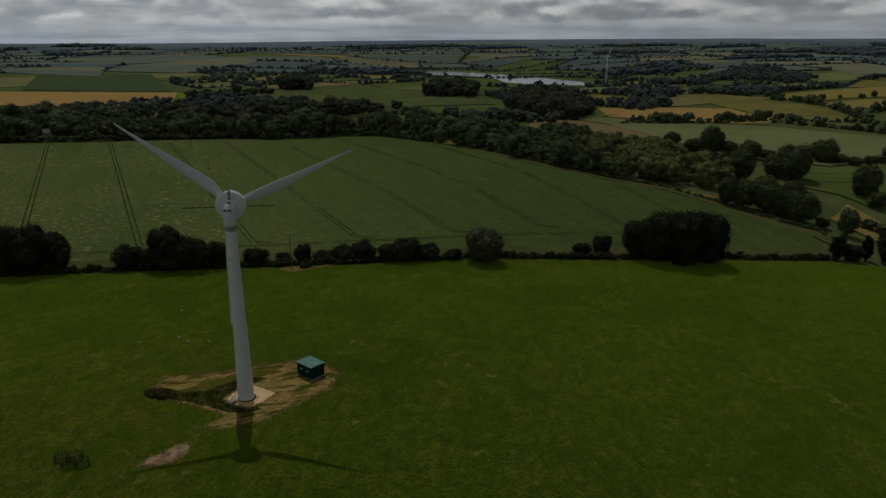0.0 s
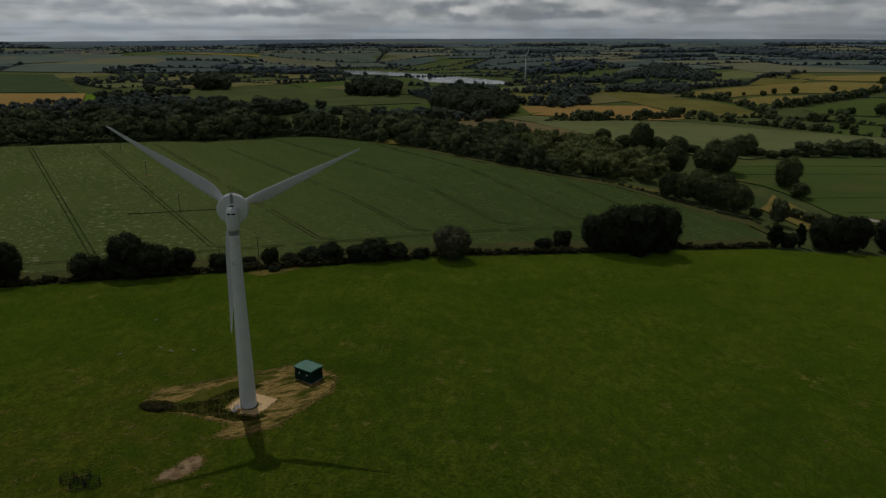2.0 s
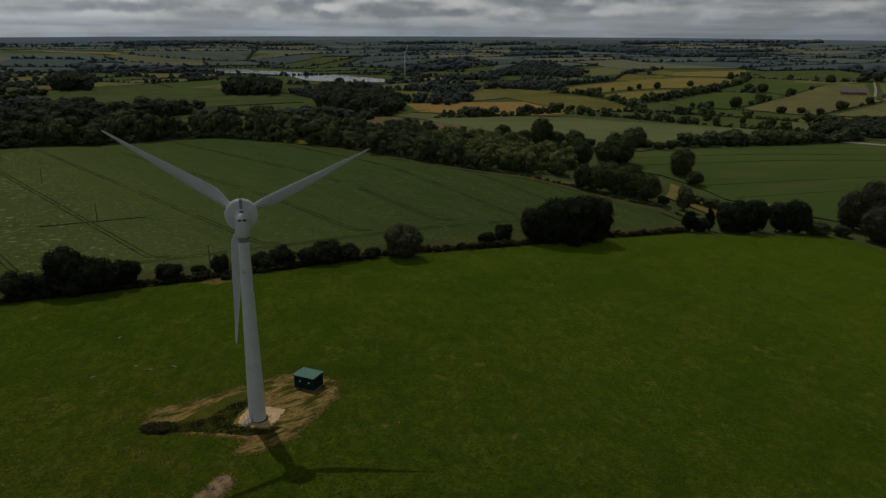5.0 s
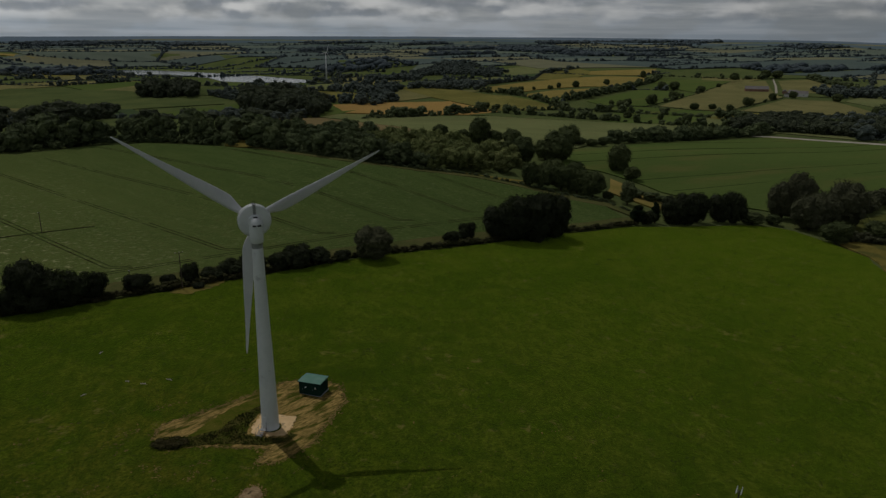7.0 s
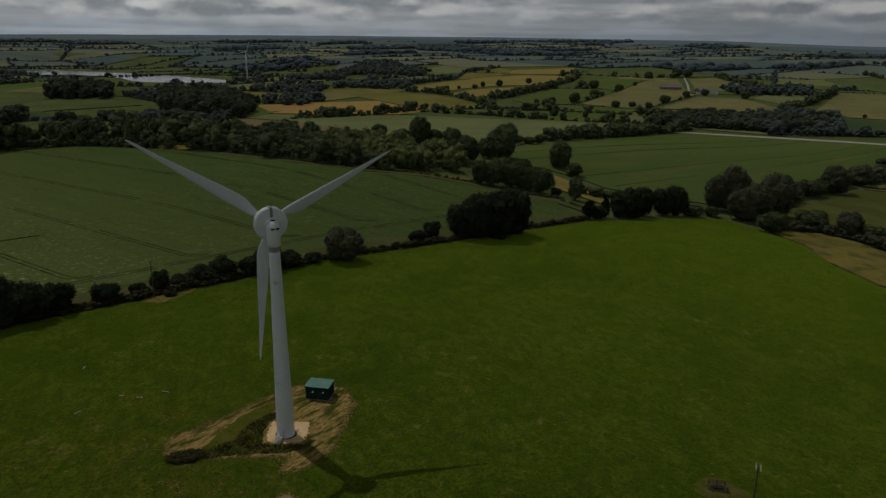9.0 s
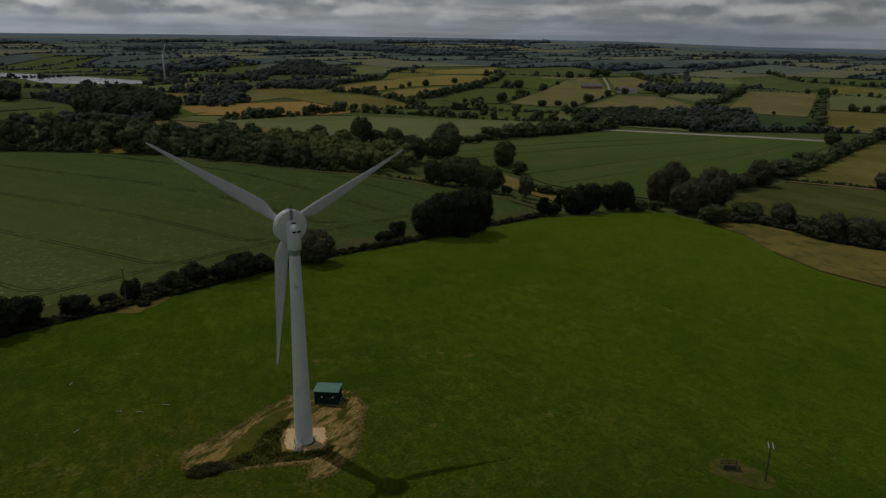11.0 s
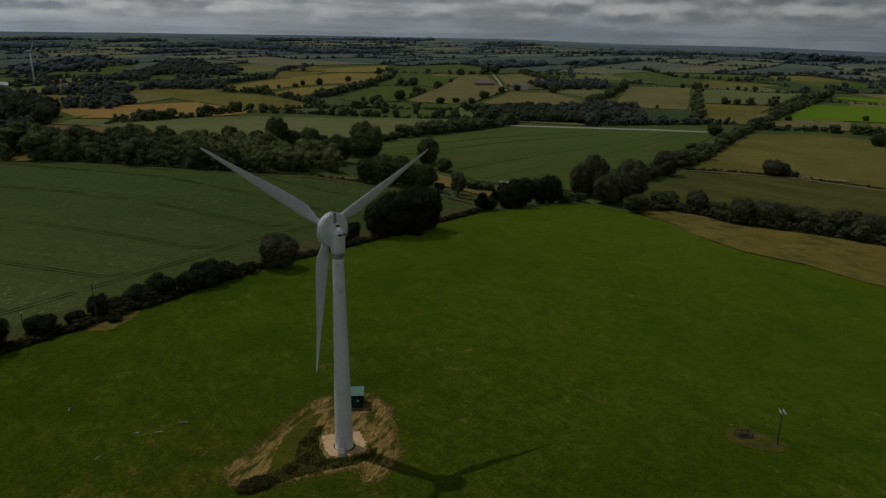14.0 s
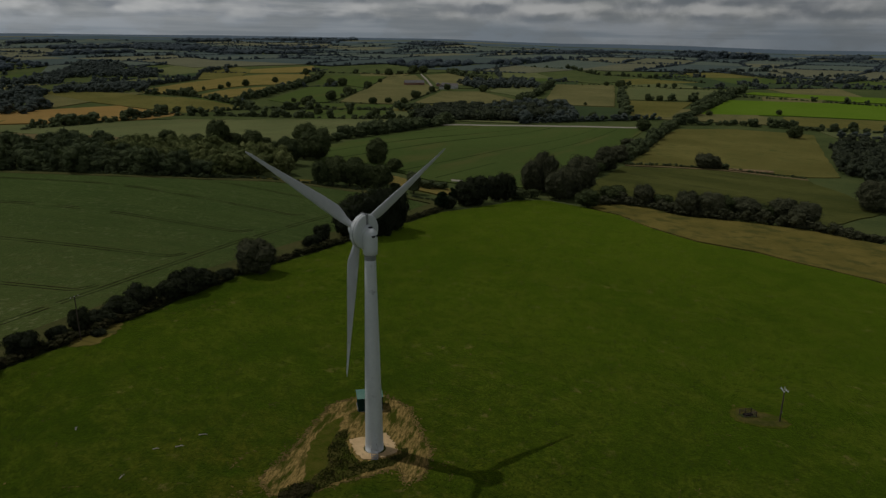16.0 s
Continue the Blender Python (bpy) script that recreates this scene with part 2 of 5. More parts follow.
BARE = surface("cut_stubble", (0.118, 0.094, 0.044), (0.155, 0.118, 0.056), 0.02, 0.5, spots=((0.13, 0.10, 0.05), 0.05, 0.5, 0.7), fuzz=0.4)
DRYHILL = surface("grazed_hill", (0.096, 0.096, 0.038), (0.168, 0.150, 0.060), 0.012, 0.3, spots=((0.085, 0.095, 0.036), 0.03, 0.5, 0.7), fuzz=0.4)
MEADOWPALE = surface("pale_meadow", (0.085, 0.102, 0.040), (0.140, 0.150, 0.060), 0.015, 0.4, spots=((0.11, 0.105, 0.045), 0.03, 0.5, 0.7), fuzz=0.4)
BRIGHT = surface("fresh_grass", (0.090, 0.150, 0.012), (0.112, 0.175, 0.018), 0.01, 0.4, fuzz=0.4)
DARKFIELD = surface("dark_crop", (0.040, 0.060, 0.028), (0.054, 0.074, 0.032), 0.012, 0.4, fuzz=0.4)
# Far grass and crop: distance haze is painted in as bluer, greyer colour.
HAZEGRASS = surface("hazed_far_grass", (0.074, 0.094, 0.074), (0.104, 0.122, 0.092), 0.01, 0.3, fuzz=0.4)
HAZECROP = surface("hazed_far_crop", (0.058, 0.077, 0.070), (0.078, 0.098, 0.086), 0.01, 0.3, fuzz=0.4)
RIDGEGLOW = surface("glowing_far_ridge", (0.040, 0.052, 0.058), (0.055, 0.068, 0.074), 0.004, 0.03, bump=0)
NEARRIDGEGLOW = surface("glowing_near_ridge", (0.040, 0.055, 0.050), (0.070, 0.085, 0.070), 0.006, 0.03, bump=0)
# Both ridges emit blue-grey light in place of distance haze.
for m, c in ((RIDGEGLOW, (0.155, 0.200, 0.245, 1)), (NEARRIDGEGLOW, (0.098, 0.136, 0.165, 1))):
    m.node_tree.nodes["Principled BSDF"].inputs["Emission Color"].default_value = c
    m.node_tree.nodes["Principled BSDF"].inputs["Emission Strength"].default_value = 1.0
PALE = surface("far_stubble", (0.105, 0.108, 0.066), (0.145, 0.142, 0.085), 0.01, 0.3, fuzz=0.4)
ROUGH = surface("rough_grass", (0.098, 0.088, 0.021), (0.172, 0.137, 0.036), 0.05, 0.6, spots=((0.055, 0.062, 0.018), 0.09, 0.48, 0.62), fuzz=0.4)
STRAW = surface("cut_straw", (0.105, 0.084, 0.022), (0.42, 0.285, 0.100), 1.7, 9.0, bump=0.9, stretch=(0.4, 1.6, 1), turn=-12, spots=((0.060, 0.070, 0.010), 0.28, 0.47, 0.60))
DEADGRASS = surface("dead_grass", (0.044, 0.062, 0.006), (0.096, 0.090, 0.016), 0.5, 2.5, bump=0.6, fuzz=0.5)
BANK = surface("rank_growth", (0.040, 0.050, 0.010), (0.105, 0.090, 0.026), 0.35, 2.2, bump=0.8, fuzz=0.4, spots=((0.052, 0.068, 0.008), 0.22, 0.46, 0.62))
SOIL = surface("bare_soil", (0.17, 0.115, 0.060), (0.36, 0.26, 0.145), 0.5, 2.5, bump=0.7, spots=((0.07, 0.055, 0.03), 0.8, 0.58, 0.68))
RUT = surface("wheel_rut", (0.020, 0.024, 0.009), (0.046, 0.042, 0.018), 0.2, 1.5, spots=((0.055, 0.072, 0.024), 0.12, 0.44, 0.56))
HEADLAND = surface("headland_growth", (0.050, 0.062, 0.020), (0.085, 0.080, 0.030), 0.1, 0.8, spots=((0.15, 0.13, 0.06), 0.25, 0.6, 0.72), fuzz=0.4)
PAD = surface("pale_concrete", (0.60, 0.415, 0.215), (0.72, 0.515, 0.285), 0.5, 4.0, bump=0.2, spots=((0.27, 0.20, 0.12), 0.6, 0.58, 0.7))
TRACK = surface("chalk_track", (0.34, 0.31, 0.25), (0.42, 0.38, 0.31), 0.05, 0.6)
PAINT = surface("turbine_paint", (0.60, 0.63, 0.64), (0.67, 0.695, 0.70), 0.25, 1.5, rough=0.42, bump=0.02, spec=0.4, spots=((0.44, 0.455, 0.47), 0.5, 0.6, 0.75))
BLADE = surface("blade_gelcoat", (0.54, 0.555, 0.57), (0.60, 0.61, 0.62), 0.2, 1.2, rough=0.38, bump=0.01, spec=0.4)
GREY = surface("grey_steel", (0.26, 0.27, 0.28), (0.34, 0.35, 0.36), 0.8, 4.0, rough=0.5, bump=0.05, metal=0.4)
BLACK = surface("black_rubber", (0.012, 0.012, 0.013), (0.03, 0.03, 0.03), 1.0, 6.0, rough=0.6, bump=0.1)
DARKGREEN = surface("dark_green_grp", (0.010, 0.028, 0.022), (0.016, 0.040, 0.030), 0.6, 5.0, rough=0.5, bump=0.04)
ROOFGREEN = surface("weathered_green_roof", (0.12, 0.235, 0.185), (0.16, 0.275, 0.225), 0.8, 4.0, rough=0.55, bump=0.05)
WHITE = surface("white_plate", (0.70, 0.70, 0.68), (0.78, 0.78, 0.76), 2.0, 8.0, rough=0.5, bump=0.0)
TIMBER = surface("weathered_timber", (0.075, 0.060, 0.045), (0.13, 0.105, 0.08), 1.5, 9.0, bump=0.4, stretch=(1, 1, 0.1))
PORCELAIN = surface("pale_steel", (0.55, 0.55, 0.53), (0.66, 0.66, 0.64), 2.0, 8.0, rough=0.4, bump=0.0)
BLEACHED = surface("bleached_wood", (0.42, 0.37, 0.29), (0.55, 0.49, 0.40), 2.0, 8.0, bump=0.3)
BARK = surface("bark", (0.045, 0.035, 0.025), (0.09, 0.07, 0.05), 1.0, 6.0, bump=0.6, stretch=(1, 1, 0.3))
BRICKWALL = surface("far_brickwork", (0.22, 0.13, 0.09), (0.30, 0.18, 0.13), 0.4, 3.0)
RENDERED = surface("pale_cladding", (0.55, 0.54, 0.51), (0.66, 0.65, 0.62), 0.2, 2.0)
TILEROOF = surface("far_roof", (0.16, 0.15, 0.15), (0.24, 0.22, 0.21), 0.4, 3.0)
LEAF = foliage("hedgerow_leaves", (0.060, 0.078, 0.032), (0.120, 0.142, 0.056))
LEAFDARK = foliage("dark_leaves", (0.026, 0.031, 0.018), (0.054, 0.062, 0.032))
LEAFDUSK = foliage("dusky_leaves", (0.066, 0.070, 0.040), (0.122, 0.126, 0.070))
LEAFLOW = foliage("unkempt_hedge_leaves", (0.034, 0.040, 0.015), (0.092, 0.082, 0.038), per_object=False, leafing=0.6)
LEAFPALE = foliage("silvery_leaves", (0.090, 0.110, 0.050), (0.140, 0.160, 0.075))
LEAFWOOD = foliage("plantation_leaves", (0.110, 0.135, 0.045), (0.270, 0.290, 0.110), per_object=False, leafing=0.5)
# Lightened, bluish leaves: distance haze is put into the leaf colour.
LEAFHAZE = foliage("hazed_far_leaves", (0.080, 0.102, 0.092), (0.138, 0.160, 0.136), per_object=False, leafing=0.35)
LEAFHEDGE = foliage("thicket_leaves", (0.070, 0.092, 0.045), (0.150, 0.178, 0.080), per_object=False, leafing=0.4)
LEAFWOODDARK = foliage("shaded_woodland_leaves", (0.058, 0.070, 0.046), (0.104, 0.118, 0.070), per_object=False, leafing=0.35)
# Hill leaves carry still more painted haze blue.
LEAFHAZEHILL = foliage("hazed_hill_leaves", (0.084, 0.110, 0.124), (0.120, 0.148, 0.160), per_object=False, leafing=0.15)
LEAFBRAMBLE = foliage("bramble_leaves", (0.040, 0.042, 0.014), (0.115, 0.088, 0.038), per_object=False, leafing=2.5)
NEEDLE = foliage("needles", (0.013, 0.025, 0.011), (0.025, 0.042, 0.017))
STUBBLE = foliage("cut_stems", (0.16, 0.112, 0.036), (0.36, 0.250, 0.090), per_object=False, leafing=6.0)
GRASSTUFT = foliage("coarse_grass", (0.042, 0.066, 0.005), (0.074, 0.094, 0.010), per_object=False, leafing=6.0)
TUFT = foliage("dry_stems", (0.080, 0.088, 0.018), (0.180, 0.145, 0.048), per_object=False, leafing=3.0)


def water_material():
    m = bpy.data.materials.new("lake_water")
    m.use_nodes = True
    bs = m.node_tree.nodes["Principled BSDF"]
    bs.inputs["Base Color"].default_value = (0.03, 0.045, 0.05, 1)
    bs.inputs["Roughness"].default_value = 0.12
    bs.inputs["IOR"].default_value = 1.33
    k = Nodes(m.node_tree)
    b = k.add("ShaderNodeBump")
    b.inputs["Strength"].default_value, b.inputs["Distance"].default_value = 0.15, 0.3
    k.link(k.noise(k.add("ShaderNodeTexCoord").outputs["Object"], 0.3, 4.0), b.inputs["Height"])
    k.link(b.outputs[0], bs.inputs["Normal"])
    return m


WATER = water_material()

# ---- the lie of the land ----
LAKE_Z = -40.0


def smooth(a, b, v):
    u = min(1, max(0, (v - a) / (b - a)))
    return u * u * (3 - 2 * u)


def skyline(az):
    """Height of the furthest ridge, by the bearing in degrees from north."""
    return 72 - 20 * (1 - smooth(-12, 34, az)) - 8 * smooth(48, 64, az) - 26 * smooth(64, 80, az) - 26 * smooth(80, 96, az)


def land(x, y):
    """Height of the ground: a hilltop pasture that drops east into a valley, and rolling country beyond."""
    xx = max(-300, min(320, x))
    near = -0.033 * xx - 0.00012 * max(0, xx) ** 2 - 0.048 * max(0, x - 320)
    near -= 0.04 * (60 - max(-120, min(60, y))) * smooth(0, 120, x)
    near += 13 * smooth(20, 160, x) * smooth(70, 230, y)
    r = math.hypot(x + 50, y + 100)
    if r < 600:
        return near
    near = -48 + 5 * math.log(1 + math.exp(min(40, (near + 48) / 5)))
    far = -46 + 98 * (max(0, r - 1000) / 3900) ** 1.25
    far += 9 * smooth(1500, 2600, r) * math.sin(x / 430 + 0.6) * math.sin(y / 510 + 1.1)
    far -= (74 - skyline(math.degrees(math.atan2(x + 50, y + 100)))) * smooth(2400, 4700, r)
    u = min(1, max(0, ((x - 760) * 200 + (y - 2620) * -870) / (200 * 200 + 870 * 870)))
    off = math.hypot(x - 760 - 200 * u, y - 2620 + 870 * u)
    b = 1 - smooth(190, 480, off)
    far = far * (1 - b) + (LAKE_Z - 0.6) * b
    k = smooth(600, 1150, r)
    return near * (1 - k) + far * k


def mesh_object(name, verts, faces, material, smooth_faces=False):
    me = bpy.data.meshes.new(name)
    me.from_pydata([tuple(v) for v in verts], [], [tuple(f) for f in faces])
    me.materials.append(material)
    if smooth_faces:
        me.shade_smooth()
    return new(name, me)


def bm_mesh(name, bm, material, smooth_faces=False):
    me = bpy.data.meshes.new(name)
    bm.to_mesh(me)
    bm.free()
    me.materials.append(material)
    if smooth_faces:
        me.shade_smooth()
    return me


def part(name, bm, material, parent, label="", smooth_faces=False):
    ob = new(name, bm_mesh(name, bm, material, smooth_faces))
    ob.parent = parent
    return tagged(ob, label)


def build_ground():
    turns, verts, faces, radii = 240, [], [], [0.0]
    r = 3.0
    while r < 4960:
        radii.append(r)
        r += max(4.0, r * 0.028)
    radii.append(4960.0)
    verts.append((-50, -100, land(-50, -100) - 0.5))
    for r in radii[1:]:
        for i in range(turns):
            a = i * math.tau / turns
            x, y = -50 + r * math.cos(a), -100 + r * math.sin(a)
            verts.append((x, y, land(x, y) - 0.5))
    for i in range(turns):
        faces.append((0, 1 + i, 1 + (i + 1) % turns))
    for j in range(len(radii) - 2):
        for i in range(turns):
            a, b = 1 + j * turns + i, 1 + j * turns + (i + 1) % turns
            faces.append((a, a + turns, b + turns, b))
    ob = mesh_object("ground", verts, faces, MEADOW, True)
    tagged(ob, "open grassy farmland rolling away to the horizon", "ground", kind="structure")


build_ground()


def build_backdrop():
    """The furthest ridges, all round the horizon; their blue-grey glow stands in for haze."""
    for seed, rad, under, label in ((9, 4905, 0, "blue-grey ridges along the horizon, glowing with haze"), (4, 4480, 9, "wooded blue-green ridge below the horizon, glowing with haze")):
        rng = random.Random(seed)
        waves = [(n, rng.uniform(0, 6.3), 1.0 / n ** 0.6) for n in (5, 9, 14, 23, 37, 61, 140)]
        verts, faces, n = [], [], 720
        for i in range(n):
            a = i * math.tau / n
            top = skyline(math.degrees(math.atan2(math.cos(a), math.sin(a)))) - under + 3.0 * sum(k * math.sin(f * a + p) for f, p, k in waves)
            if under:
                top = land(-50 + rad * math.cos(a), -100 + rad * math.sin(a)) + 13 + 3.0 * sum(k * math.sin(f * a + p) for f, p, k in waves)
            for r, z in ((rad, top - 40), (rad + 20, top), (rad + 45, top - 6), (rad + 53, top - 46)):
                verts.append((-50 + r * math.cos(a), -100 + r * math.sin(a), z))
        for i in range(n):
            j = (i + 1) % n
            for k in range(3):
                faces.append((4 * i + k, 4 * j + k, 4 * j + k + 1, 4 * i + k + 1))
        ob = mesh_object("backdrop", verts, faces, NEARRIDGEGLOW if under else RIDGEGLOW, True)
        tagged(ob, label, "hills", kind="structure")


build_backdrop()

FIELDS = []


def inside(x, y, poly):
    hit = False
    for (ax, ay), (bx, by) in zip(poly, poly[1:] + poly[:1]):
        if (ay > y) != (by > y) and x < ax + (y - ay) * (bx - ax) / (by - ay):
            hit = not hit
    return hit


def ragged(poly, step, amp, seed):
    """The same outline with an uneven edge."""
    rng, out = random.Random(seed), []
    for (ax, ay), (bx, by) in zip(poly, poly[1:] + poly[:1]):
        n = max(1, int(math.hypot(bx - ax, by - ay) / step))
        for i in range(n):
            u = i / n
            out.append((ax + (bx - ax) * u + rng.uniform(-amp, amp), ay + (by - ay) * u + rng.uniform(-amp, amp)))
    return out


def sheet(name, poly, material, lift, step, label="", category="", kind="structure", keep=True, level=None):
    """A piece of land cover: the outline cut into cells and laid on the ground, with a skirt at its edge."""
    bm = bmesh.new()
    bm.faces.new([bm.verts.new((x, y, 0)) for x, y in poly])
    for axis in (0, 1):
        lo, hi = min(p[axis] for p in poly), max(p[axis] for p in poly)
        c = math.ceil(lo / step) * step
        while c < hi:
            co, no = ((c, 0, 0), (1, 0, 0)) if axis == 0 else ((0, c, 0), (0, 1, 0))
            bmesh.ops.bisect_plane(bm, geom=bm.verts[:] + bm.edges[:] + bm.faces[:], dist=1e-4, plane_co=co, plane_no=no)
            c += step
    rim = [e for e in bm.edges if e.is_boundary]
    for v in bm.verts:
        v.co.z = level if level is not None else land(v.co.x, v.co.y) + lift
    made = bmesh.ops.extrude_edge_only(bm, edges=rim)
    for v in made["geom"]:
        if isinstance(v, bmesh.types.BMVert):
            v.co.z -= lift + 1.0
    bmesh.ops.recalc_face_normals(bm, faces=bm.faces[:])
    if keep:
        FIELDS.append(poly)
    ob = new(name, bm_mesh(name, bm, material))
    return tagged(ob, label, category, kind=kind)


def near_field(name, poly, material, label, lift=0.15, step=14):
    return sheet(name, ragged(poly, 12, 0.9, len(FIELDS)), material, lift, step, label, "field")


near_field("pasture", [(-420, 92), (-70, 97), (-35, 95.5), (18, 91.5), (56, 90.5), (90, 89.5), (132, 83), (181, 81), (231, 77), (264, 66), (298, 58), (318, 49), (319, 40), (308, 14), (297, -4), (264, -25), (243, -49), (238, -74), (227, -90), (220, -103), (140, -230), (100, -420), (-420, -420)], PASTURE, "grazed green pasture with dry tufts and faint mottling", 0.0, 10)
CROP = [(-330, 106), (-61, 107), (19, 104), (109, 97), (187, 85), (234, 82), (253, 112), (241, 129), (230, 153), (216, 175), (190, 194), (169, 219), (154, 255), (141, 301), (103, 378), (74, 405), (3, 421), (-70, 415), (-103, 409), (-330, 388)]
near_field("bean_field", CROP, BEANS, "dark green bean crop with tramlines and pale weedy patches")
near_field("headland", [(-330, 99), (-70, 100), (-35, 99), (18, 95), (56, 94), (90, 93), (134, 87), (184, 86), (236, 82), (250, 92), (236, 92), (187, 92), (140, 97), (95, 103), (19, 108), (-60, 110), (-330, 111)], HEADLAND, "weedy headland strip beside the hedge", 0.22)
near_field("diagonal_verge", [(145, 311), (160, 264), (174, 226), (194, 199), (221, 181), (235, 158), (248, 135), (262, 118), (259, 93), (249, 88), (253, 112), (241, 129), (230, 153), (216, 175), (190, 194), (169, 219), (154, 255), (141, 301)], HEADLAND, "rough grass verge along the field edge", 0.22)
near_field("grass_strip", [(202, 194), (220, 185), (243, 165), (239, 155), (236, 159), (221, 181), (205, 192)], ROUGH, "dry tan grass strip beside the plantation", 0.3)
near_field("tan_corner", [(140, 344), (164, 346), (149, 304), (137, 314), (132, 325)], ROUGH, "small tan corner of dry grass", 0.3)
near_field("meadow_strip", [(323, 162), (319, 135), (316, 107), (303, 95), (283, 100), (286, 117), (288, 137)], YELLOW, "yellowish meadow strip between hedges", 0.3)
near_field("rough_margin", [(328, 15), (338, 0), (337, -19), (327, -36), (333, -65), (334, -93), (332, -111), (250, -230), (140, -230), (222, -103), (229, -90), (241, -74), (246, -49), (267, -25), (299, -4), (313, 15)], ROUGH, "tan rough grass margin beside the pasture", 0.15)
near_field("olive_meadow", [(352, 37), (421, 31), (527, 24), (548, -14), (564, -57), (556, -125), (497, -147), (416, -155), (346, -112), (347, -65), (351, -21), (355, 7)], DARKOLIVE, "olive green meadow with faint mowing lines", 0.2, 25)
near_field("oak_field", [(545, 22), (843, 17), (929, 6), (963, -68), (948, -149), (940, -165), (591, -154), (577, -127), (583, -56)], OLIVE, "dry olive meadow with one broad oak", 0.2, 30)
near_field("cereal_field", [(380, 253), (436, 253), (598, 276), (811, 292), (819, 227), (890, 130), (916, 46), (692, 52), (497, 52), (372, 43), (357, 63), (357, 76), (342, 103), (332, 129), (337, 157), (334, 180), (318, 201)], CEREAL, "wide green cereal field with faint drill lines", 0.2, 25)
near_field("valley_meadow", [(496, 875), (504, 747), (380, 447), (354, 336), (369, 287), (406, 259), (574, 318), (619, 288), (855, 335), (936, 341), (878, 442), (830, 550), (766, 643), (622, 762), (550, 855)], MEADOWPALE, "smooth green valley meadow", 0.5, 40)
near_field("brown_field", [(450, 909), (492, 876), (492, 734), (378, 447), (335, 394), (284, 398), (246, 429)], BARE, "brown stubble field behind the plantation", 0.6, 40)
near_field("wheat_field", [(606, 976), (711, 944), (810, 893), (768, 716), (701, 720), (632, 776), (563, 859)], GOLD, "ripe golden wheat field", 0.8, 50)
near_field("olive_pasture", [(910, 1215), (972, 1092), (955, 864), (879, 670), (782, 733), (828, 955)], OLIVE, "olive pasture sloping to a hedge", 0.8, 50)
near_field("wheat_field", [(-900, 1790), (-534, 1608), (-115, 1499), (-110, 1221), (-229, 1213), (-480, 1351), (-900, 1400)], GOLD, "ripe golden wheat field", 0.8, 60)
near_field("dark_field", [(-445, 1627), (-522, 2130), (-224, 2108), (-131, 1534)], DARKFIELD, "dark green field of standing crop", 0.8, 60)
near_field("bright_strip", [(-106, 1231), (-112, 1477), (-90, 1448), (-82, 1244)], BRIGHT, "bright green strip of grass", 1.0, 60)
near_field("ripening_field", [(1049, 1068), (1212, 1107), (1430, 1133), (1551, 1109), (1605, 1018), (1525, 950), (1323, 877), (1263, 949), (1129, 965), (1035, 937), (991, 1007)], YELLOW, "yellowing barley field on a slope", 0.8, 60)
near_field("ripening_field", [(1008, 903), (1138, 930), (1269, 894), (1180, 858), (1031, 821), (973, 826)], YELLOW, "yellowing barley field on a slope", 0.8, 60)
near_field("olive_pasture", [(943, 956), (972, 901), (942, 802), (879, 680), (816, 700), (801, 805)], OLIVE, "olive pasture sloping to a hedge", 0.8, 60)
near_field("green_crop_field", [(1016, 739), (1298, 819), (1321, 752), (1287, 676), (1030, 621), (982, 675)], CEREAL, "blue-green field of standing crop", 0.8, 60)
near_field("green_crop_field", [(1353, 841), (1609, 977), (1667, 809), (1323, 695), (1364, 771)], CEREAL, "blue-green field of standing crop", 0.8, 60)
near_field("olive_pasture", [(1047, 605), (1639, 797), (1753, 764), (1432, 587), (1358, 534), (1178, 512), (1070, 487), (1043, 535)], DRYHILL, "tan grazed pasture sloping to a hedge", 0.8, 60)
near_field("olive_pasture", [(1084, 474), (1329, 514), (1356, 435), (1231, 324), (1148, 303), (1125, 390)], DRYHILL, "tan grazed pasture below a farmyard", 0.8, 60)
near_field("olive_pasture", [(1778, 743), (1877, 711), (1576, 463), (1488, 471), (1501, 600)], DRYHILL, "tan grazed pasture above a farmyard", 0.8, 60)
near_field("olive_pasture", [(957, 461), (1063, 465), (1105, 381), (1122, 297), (1045, 303), (961, 370)], OLIVE, "olive pasture along a thin hedge", 0.8, 60)
near_field("green_crop_field", [(961, 663), (1010, 607), (1045, 493), (964, 470), (870, 512), (884, 566)], CEREAL, "blue-green field of standing crop", 0.8, 60)
near_field("pale_field", [(1374, 425), (1532, 439), (1663, 365), (1570, 333), (1350, 321), (1301, 342)], MEADOWPALE, "pale green pasture", 0.8, 60)
near_field("pale_field", [(1871, 1070), (2084, 1023), (2182, 782), (1986, 696), (1779, 817), (1745, 983)], MEADOW, "green pasture on a rise", 0.8, 60)
near_field("ripening_field", [(1656, 1242), (1891, 1179), (1768, 1094), (1640, 1076), (1551, 1171)], YELLOW, "yellowing strip field on a rise", 0.8, 60)
near_field("pale_field", [(1422, 1427), (1747, 1526), (1692, 1404), (1530, 1288), (1363, 1285)], MEADOWPALE, "pale green pasture on a rise", 0.8, 60)
near_field("brown_field", [(1222, 265), (1623, 334), (1662, 202), (1381, 158), (1186, 130), (1181, 197)], DRYHILL, "dry brown field of standing crop", 0.8, 60)
near_field("pale_field", [(1608, 168), (1605, -55), (1345, 6), (1323, 120)], MEADOWPALE, "pale green pasture between hedges", 0.8, 60)
near_field("olive_pasture", [(1305, 121), (1317, 6), (1069, 26), (1021, 79)], OLIVE, "olive pasture between hedges", 0.8, 60)
